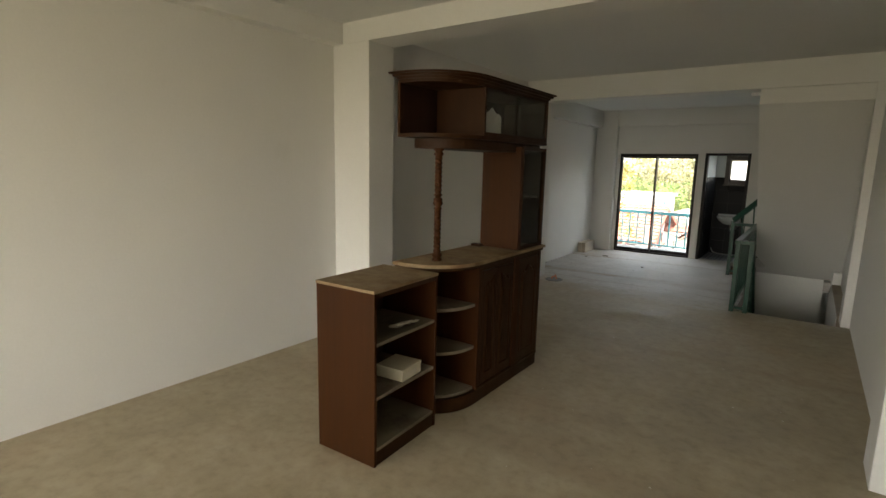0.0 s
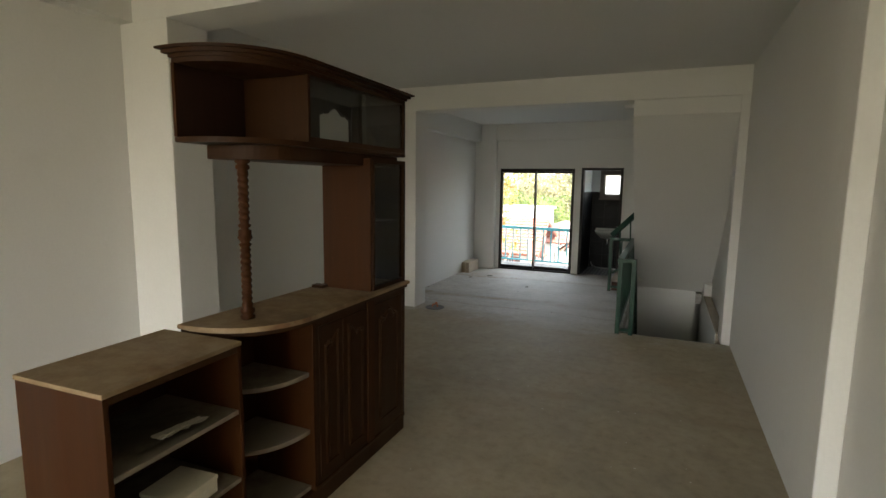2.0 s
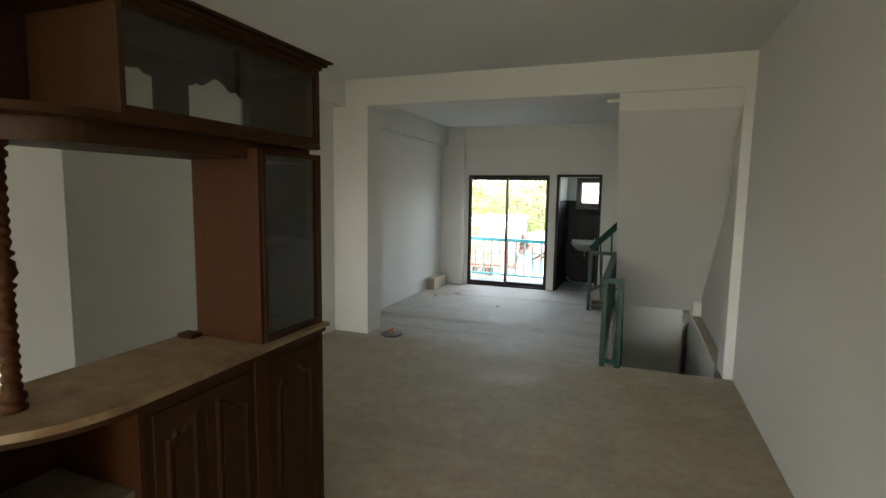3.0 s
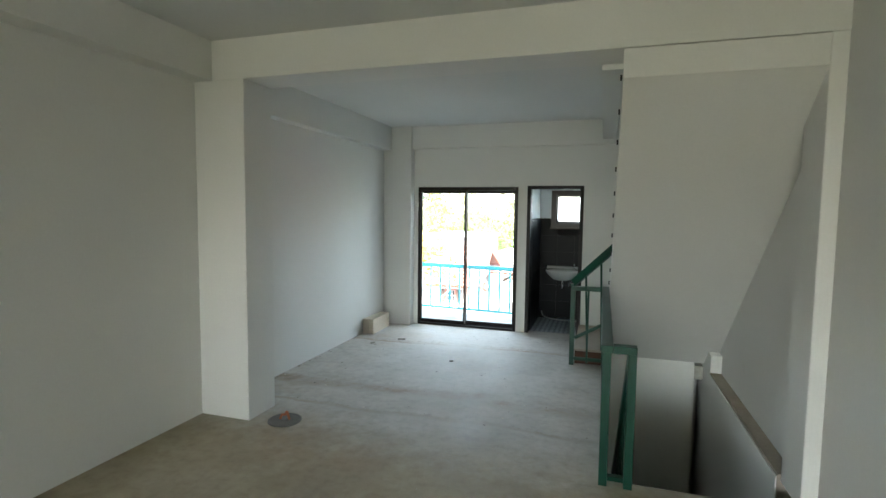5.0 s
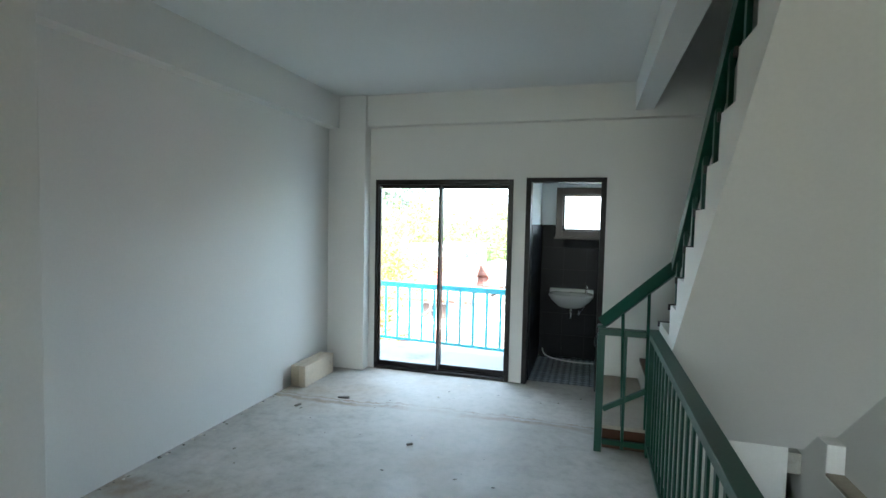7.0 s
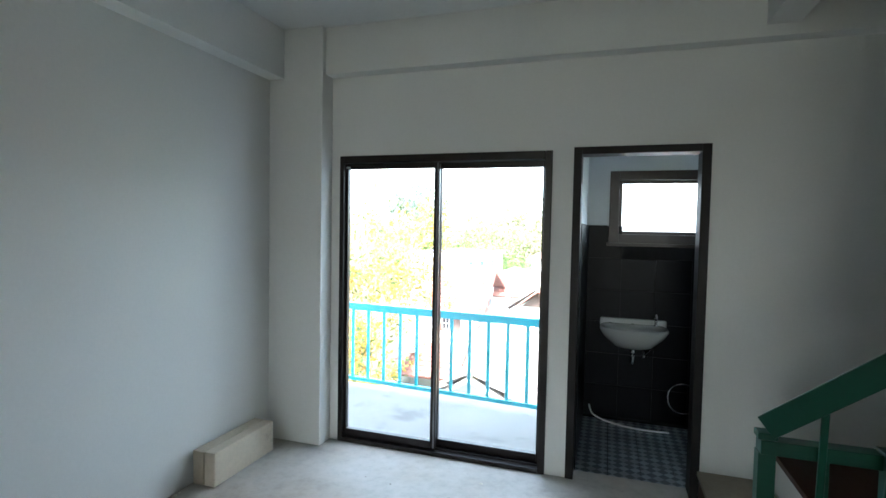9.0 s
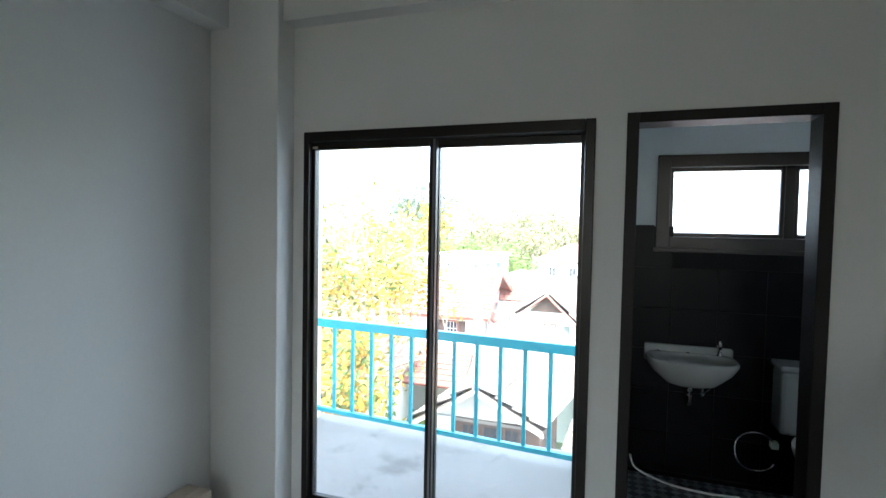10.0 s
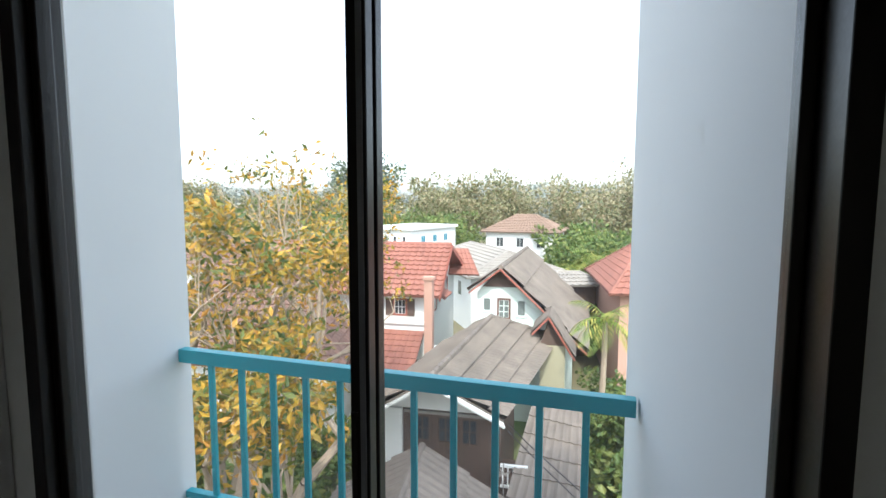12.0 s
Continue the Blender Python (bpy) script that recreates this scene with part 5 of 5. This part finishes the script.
hip_house("far house with a brown hipped roof and white walls", -1.6, 68.5, -8, 7.4, 7.0, -1.75, 0.0, M_brown_tile, M_house_white, 0.3, 3)
hip_house("long low house with a pale grey sheet roof", -3.5, 49.5, -62, 11.5, 6.5, -3.3, -1.9, M_pale_sheet, M_house_white, 0.7, 3)
hip_house("house with an old brown tiled roof behind the tree", -11.0, 30.0, 12, 9.0, 8.5, -3.9, -1.4, M_old_tile, M_house_white, 0.3, 3)
hip_house("salmon house with a red tiled roof", 7.75, 37.5, 4, 7.4, 7.0, -2.4, -0.2, M_red_tile, M_house_pink, 0.5, 3)
hip_house("small shed with a grey sheet roof among plants", 2.3, 40.5, 20, 2.2, 2.4, -3.0, -2.5, M_pale_sheet, M_old_wood, 0.6, 0)
hip_house("low red roofed house among far trees", 14.0, 62.0, 10, 9.0, 7.0, -3.4, -1.6, M_red_tile, M_house_white, 0.5, 3)
hip_house("low red roofed house behind the tree", -24.0, 48.0, -6, 10.0, 8.0, -3.4, -1.4, M_old_tile, M_house_white, 0.5, 3)


def white_block():
    th = thing("office_block", "small white flat-roofed building with teal windows", "building", at=(-11.6, 58.0, 0), turn=-18)
    part("wall", boxes((-2.4, -4.0, G, 2.2, 4.0, -1.05)), M_house_white, th)
    part("roof", boxes((-2.9, -4.3, -1.05, 2.4, 4.2, -0.8), bevel=0.02), M_house_white, th, "flat white roof slab")
    house_window(th, -1.8, -2.0, 0.9, 1.2, -4.0, M_house_white, M_pane_teal, (2, 1))
    for x in (-0.5, 0.5, 1.5):
        house_window(th, x, -1.95, 0.45, 0.8, -4.0, M_house_white, M_pane_dark, (1, 1))
    for y in (-2.0, 0.0, 2.0):
        house_window(th, y, -1.95, 0.8, 0.8, 2.2, M_house_white, M_pane_teal, (2, 1), "x")


white_block()


# ---- outdoors: plants ----
def leaf(bm, p, d, n, L, W):
    """A folded leaf of two quads."""
    d = d.normalized()
    s = d.cross(n)
    if s.length < 1e-3:
        s = Vector((1, 0, 0))
    s.normalize()
    up = s.cross(d)
    a = bm.verts.new(p)
    m1 = bm.verts.new(p + d * L * 0.45 + s * W / 2 + up * W * 0.15)
    m2 = bm.verts.new(p + d * L * 0.45 - s * W / 2 + up * W * 0.15)
    mm = bm.verts.new(p + d * L * 0.5)
    t = bm.verts.new(p + d * L - up * L * 0.12)
    bm.faces.new((a, m1, t, mm))
    bm.faces.new((a, mm, t, m2))


def mesh_part(name, bm, mat, parent, label=""):
    me = bpy.data.meshes.new(name)
    bm.to_mesh(me)
    bm.free()
    me.materials.append(mat)
    ob = new(name, me)
    ob.parent = parent
    if label:
        tagged(ob, label)
    return ob


def branch(bm, a, b, r0, r1, seg=6):
    d = b - a
    q = d.to_track_quat("Z", "Y").to_matrix().to_4x4()
    bmesh.ops.create_cone(bm, segments=seg, radius1=r0, radius2=r1, depth=d.length, cap_ends=False, matrix=Matrix.Translation((a + b) / 2) @ q)


def leafy_tree(label, base, height, spread_r, seed, leaf_mat, leaf_len, per_twig, levels=5, bare=0.1, lean=(0, 0), first=0.25, xmax=99.0):
    rng = random.Random(seed)
    th = thing("tree", label, "tree", at=base)
    wood_bm, leaf_bm = bmesh.new(), bmesh.new()
    tips = []

    def rnd():
        return Vector((rng.gauss(0, 1), rng.gauss(0, 1), rng.gauss(0, 1)))

    def grow(p, d, l, r, lev):
        n = 2
        if p.x + base[0] + d.x * l > xmax:
            d = Vector((-abs(d.x), d.y, d.z))
        for k in range(n):
            q = p + d * l / n
            branch(wood_bm, p, q, r, r * 0.82, 7 if lev > 3 else 4)
            p, r = q, r * 0.82
            d = (d + rnd() * 0.16).normalized()
        if lev == 0:
            tips.append((p, d))
            return
        if lev <= 3:
            tips.append((p, d))
        for k in range(rng.choice((2, 3, 3))):
            side = rnd()
            side -= side.dot(d) * d
            side.normalize()
            nd = (d * 0.75 + side * rng.uniform(0.5, 1.0) * spread_r + Vector((0, 0, 0.12))).normalized()
            grow(p, nd, l * rng.uniform(0.62, 0.82), r * 0.66, lev - 1)

    grow(Vector((0, 0, 0)), Vector((lean[0], lean[1], 1)).normalized(), height * first, height * 0.022, levels)
    for p, d in tips:
        if rng.random() < bare:
            continue
        for k in range(per_twig):
            o = rnd()
            dd = (d * 0.5 + o * 0.7 + Vector((0, 0, -0.35)))
            leaf(leaf_bm, p + rnd() * leaf_len * 0.7 - d * rng.uniform(0, 0.5), dd, rnd(), leaf_len * rng.uniform(0.7, 1.25), leaf_len * 0.42)
    mesh_part("trunk", wood_bm, M_bark, th)
    tagged(mesh_part("crown", leaf_bm, leaf_mat, th), kind="stuff")
    return th


leafy_tree("tall tree with large yellow and green leaves and bare twigs", (-3.4, 18.8, -7.0), 13.2, 0.75, 5, M_leaf_yellow, 0.2, 15, 6, 0.2, (-0.05, 0.0), 0.22, -1.7)
leafy_tree("tree with yellowing leaves and many bare twigs", (-4.9, 20.2, -7.0), 15.5, 0.72, 8, M_leaf_yellow, 0.18, 11, 6, 0.45, (-0.04, 0.0), 0.21, -2.6)
leafy_tree("young tree with yellow and green leaves", (-2.6, 18.0, -7.0), 8.6, 0.75, 17, M_leaf_yellow, 0.19, 16, 5, 0.2, (-0.05, 0.0), 0.24, -1.3)
leafy_tree("slender tree with yellowing leaves and tangled twigs", (-3.7, 19.3, -7.0), 12.4, 0.8, 23, M_leaf_yellow, 0.18, 13, 6, 0.25, (0.0, 0.0), 0.2, -1.8)
leafy_tree("tall slender tree, nearly bare, with pale tangled twigs", (-5.2, 20.0, -7.0), 14.3, 0.62, 41, M_leaf_yellow, 0.2, 5, 6, 0.95, (-0.02, 0.0), 0.21, -3.2)
leafy_tree("leafy green tree beside the sheds", (2.9, 19.3, -7.0), 4.2, 0.9, 3, M_leaf_green, 0.16, 10, 5, 0.05)
leafy_tree("leafy green tree by the yard", (3.6, 25.5, -7.0), 4.4, 0.9, 13, M_leaf_green, 0.2, 12, 5, 0.05)


def palm(label, base, h, seed, fl=1.7):
    rng = random.Random(seed)
    th = thing("palm_tree", label, "palm", at=base)
    bm = bmesh.new()
    n = 9
    pts = [Vector((0.12 * math.sin(1.3 * i / n), 0.0, h * i / n)) for i in range(n + 1)]
    for i in range(n):
        branch(bm, pts[i], pts[i + 1], 0.12 - 0.004 * i, 0.11 - 0.004 * i, 8)
    mesh_part("trunk", bm, M_bark, th)
    for k in range(15):
        a = 2 * math.pi * k / 15 + rng.uniform(-0.2, 0.2)
        el = rng.uniform(-0.2, 1.1)
        bm = bmesh.new()
        p = pts[-1].copy()
        d = Vector((math.cos(a) * math.cos(el), math.sin(a) * math.cos(el), math.sin(el)))
        m = 14
        for i in range(m):
            q = p + d * fl / m
            branch(bm, p, q, 0.018 * (1 - i / m) + 0.004, 0.016 * (1 - i / m) + 0.003, 4)
            s = d.cross(Vector((0, 0, 1))).normalized()
            for sg in (-1, 1):
                leaf(bm, q, s * sg + d * 0.5 + Vector((0, 0, -0.45)), Vector((0, 0, 1)), fl * 0.34 * math.sin(math.pi * (i + 1.5) / (m + 2)), 0.05)
            d = (d + Vector((0, 0, -0.13))).normalized()
            p = q
        mesh_part("frond", bm, M_leaf_palm, th)


palm("small palm with bright green fronds beside the salmon house", (3.02, 27.6, -7.0), 4.75, 2, 1.35)
palm("palm with bright fronds in the far garden", (2.4, 47.0, -7.0), 3.6, 6, 2.4)
palm("palm with bright fronds in the far garden", (4.4, 50.0, -7.0), 4.2, 9, 2.6)
palm("palm with bright fronds in the far garden", (5.6, 44.0, -7.0), 3.4, 12, 2.2)


def clump(bm, c, rx, rz, n, L, rng):
    for i in range(n):
        v = Vector((rng.gauss(0, 1), rng.gauss(0, 1), rng.gauss(0, 1))).normalized()
        r = rng.uniform(0.6, 1.05)
        p = Vector((c[0] + v.x * rx * r, c[1] + v.y * rx * r, c[2] + v.z * rz * r))
        leaf(bm, p, v + Vector((rng.gauss(0, 0.6), rng.gauss(0, 0.6), rng.gauss(0, 0.6))), v, L * rng.uniform(0.6, 1.4), L * 0.7)


def woodland(name, label, mat, rows, seed, L0, dens=70):
    """Far trees as many leaf clumps with trunks."""
    rng = random.Random(seed)
    bm = bmesh.new()
    for x, y, top, w in rows:
        z0 = G
        h = top - z0
        k = rng.randint(5, 8)
        branch(bm, Vector((x, y, z0)), Vector((x, y, z0 + h * 0.8)), 0.2, 0.08, 5)
        for j in range(k):
            f = rng.uniform(0.4, 0.95)
            cx, cy, cz = x + rng.gauss(0, w * 0.4), y + rng.gauss(0, w * 0.4), z0 + h * f
            clump(bm, (cx, cy, cz), w * rng.uniform(0.25, 0.5), h * rng.uniform(0.10, 0.18), dens, L0 * rng.uniform(0.8, 1.3), rng)
    me = bpy.data.meshes.new(name)
    bm.to_mesh(me)
    bm.free()
    me.materials.append(mat)
    return tagged(new(name, me), label, "trees", kind="stuff")


rng = random.Random(21)
near_rows, far_rows, dark_rows = [], [], []
for i in range(75):
    y = rng.uniform(76, 105)
    u = rng.uniform(-1, 1)
    near_rows.append(((y - 11) * (-0.20 + 0.62 * u), y, rng.uniform(1.4, 5.2) - 0.9 * (u < -0.1) + 1.2 * (u > 0.15), rng.uniform(4, 6)))
for i in range(70):
    y = rng.uniform(120, 210)
    u = rng.uniform(-1, 1)
    far_rows.append(((y - 11) * (-0.2 + 0.65 * u), y, rng.uniform(2.5, 6.0), rng.uniform(8, 13)))
for i in range(16):
    y = rng.uniform(88, 96)
    dark_rows.append((-34 + rng.uniform(0, 9), y, rng.uniform(4.5, 9.0), 3.5))
woodland("woodland", "mixed dry woodland behind the houses", M_leaf_wood, near_rows, 31, 0.42, 130)
woodland("distant_woodland", "woodland in the distance, its leaves tinted pale for haze", M_leaf_far, far_rows, 32, 0.9, 110)
woodland("dark_trees", "tall dark green trees at the wood's edge", M_leaf_dark, dark_rows, 33, 0.45, 110)
green_rows = [(rng.uniform(-26, -9), rng.uniform(62, 75), rng.uniform(-2.5, 0.6), 3.6) for i in range(22)]
green_rows += [(rng.uniform(1.5, 9), rng.uniform(52, 66), rng.uniform(-3.5, -1.0), 3.0) for i in range(16)]
green_rows += [(rng.uniform(2.6, 6), rng.uniform(38, 48), rng.uniform(-5.0, -3.2), 2.0) for i in range(14)]
woodland("garden_trees", "green garden trees between the houses", M_leaf_green, green_rows, 34, 0.36, 110)
shrub_rows = [(rng.uniform(-9, -3.5), rng.uniform(20, 26), rng.uniform(-5.8, -4.5), 1.2) for i in range(10)]
shrub_rows += [(rng.uniform(2.0, 4.2), rng.uniform(17, 29), rng.uniform(-5.6, -4.2), 1.0) for i in range(14)]
woodland("shrubs", "low garden shrubs", M_leaf_green, shrub_rows, 35, 0.22)


def cables():
    for i, (a, b, sag) in enumerate((((0.6, 22.0, -3.4), (6.0, 16.5, -4.4), 0.25), ((0.6, 22.0, -3.55), (6.0, 16.5, -4.65), 0.3), ((-8.0, 19.0, -5.2), (2.0, 20.5, -5.4), 0.2))):
        th = thing("overhead_cable", "thin dark overhead cable between the houses", "cable", "overhead cables", at=a)
        bm = bmesh.new()
        A, B = Vector((0, 0, 0)), Vector(b) - Vector(a)
        tube(bm, [A.lerp(B, k / 12) - Vector((0, 0, sag * 4 * (k / 12) * (1 - k / 12))) for k in range(13)], 0.012, 5)
        part("wire", bm, M_cable, th)
    th = thing("roof_aerial", "white metal aerial on a pole beside the old house", "aerial", at=(0.55, 21.6, -7.0))
    bm = bmesh.new()
    rod(bm, (0, 0, 0), (0, 0, 2.9), 0.014, 6)
    part("pole", bm, M_pale_sheet, th)
    for k in range(4):
        bm = bmesh.new()
        bar(bm, (-0.17 + 0.02 * k, 0.0, 2.55 + 0.08 * k), (0.15 - 0.02 * k, 0.0, 2.75 - 0.05 * k), 0.014, 0.014)
        part("arm", bm, M_pale_sheet, th)


cables()


# ---- wall tiles of the wet room, as single pieces ----
def tile_field(parent, plane, u0, u1, v0, v1, size, gap, fixed, mat, thick=0.005, skip=None):
    bm = box(bmesh.new(), -(size - gap) / 2, -(size - gap) / 2, 0, (size - gap) / 2, (size - gap) / 2, thick)
    me = finish(bm, "tile")
    me.materials.append(mat)
    nu, nv = int((u1 - u0) / size), int((v1 - v0) / size)
    for i in range(nu):
        for j in range(nv):
            u, v = u0 + (i + 0.5) * size, v0 + (j + 0.5) * size
            if skip and skip(u, v):
                continue
            ob = new("tile", me)
            if plane == "x":
                ob.matrix_world = pose(fixed, u, v, 90, 0, 90)
            elif plane == "y":
                ob.matrix_world = pose(u, fixed, v, 90, 0, 0)
            else:
                ob.matrix_world = pose(u, v, fixed, 0, 0, 0)
            ob.parent = parent


tile_field(wc_tiles_left, "x", 12.14, 13.19, 0.0, 1.565, 0.26, 0.004, 2.1075, M_black_tile)
tile_field(wc_tiles_back, "y", 2.115, 3.79, 0.0, 1.565, 0.26, 0.004, 13.1925, M_black_tile, skip=lambda u, v: v > 1.30 and u > 2.25)
tile_field(bpy.data.objects["wc_floor"], "z", 2.11, 3.79, 12.13, 13.19, 0.2, 0.003, -0.011, M_floor_tile)
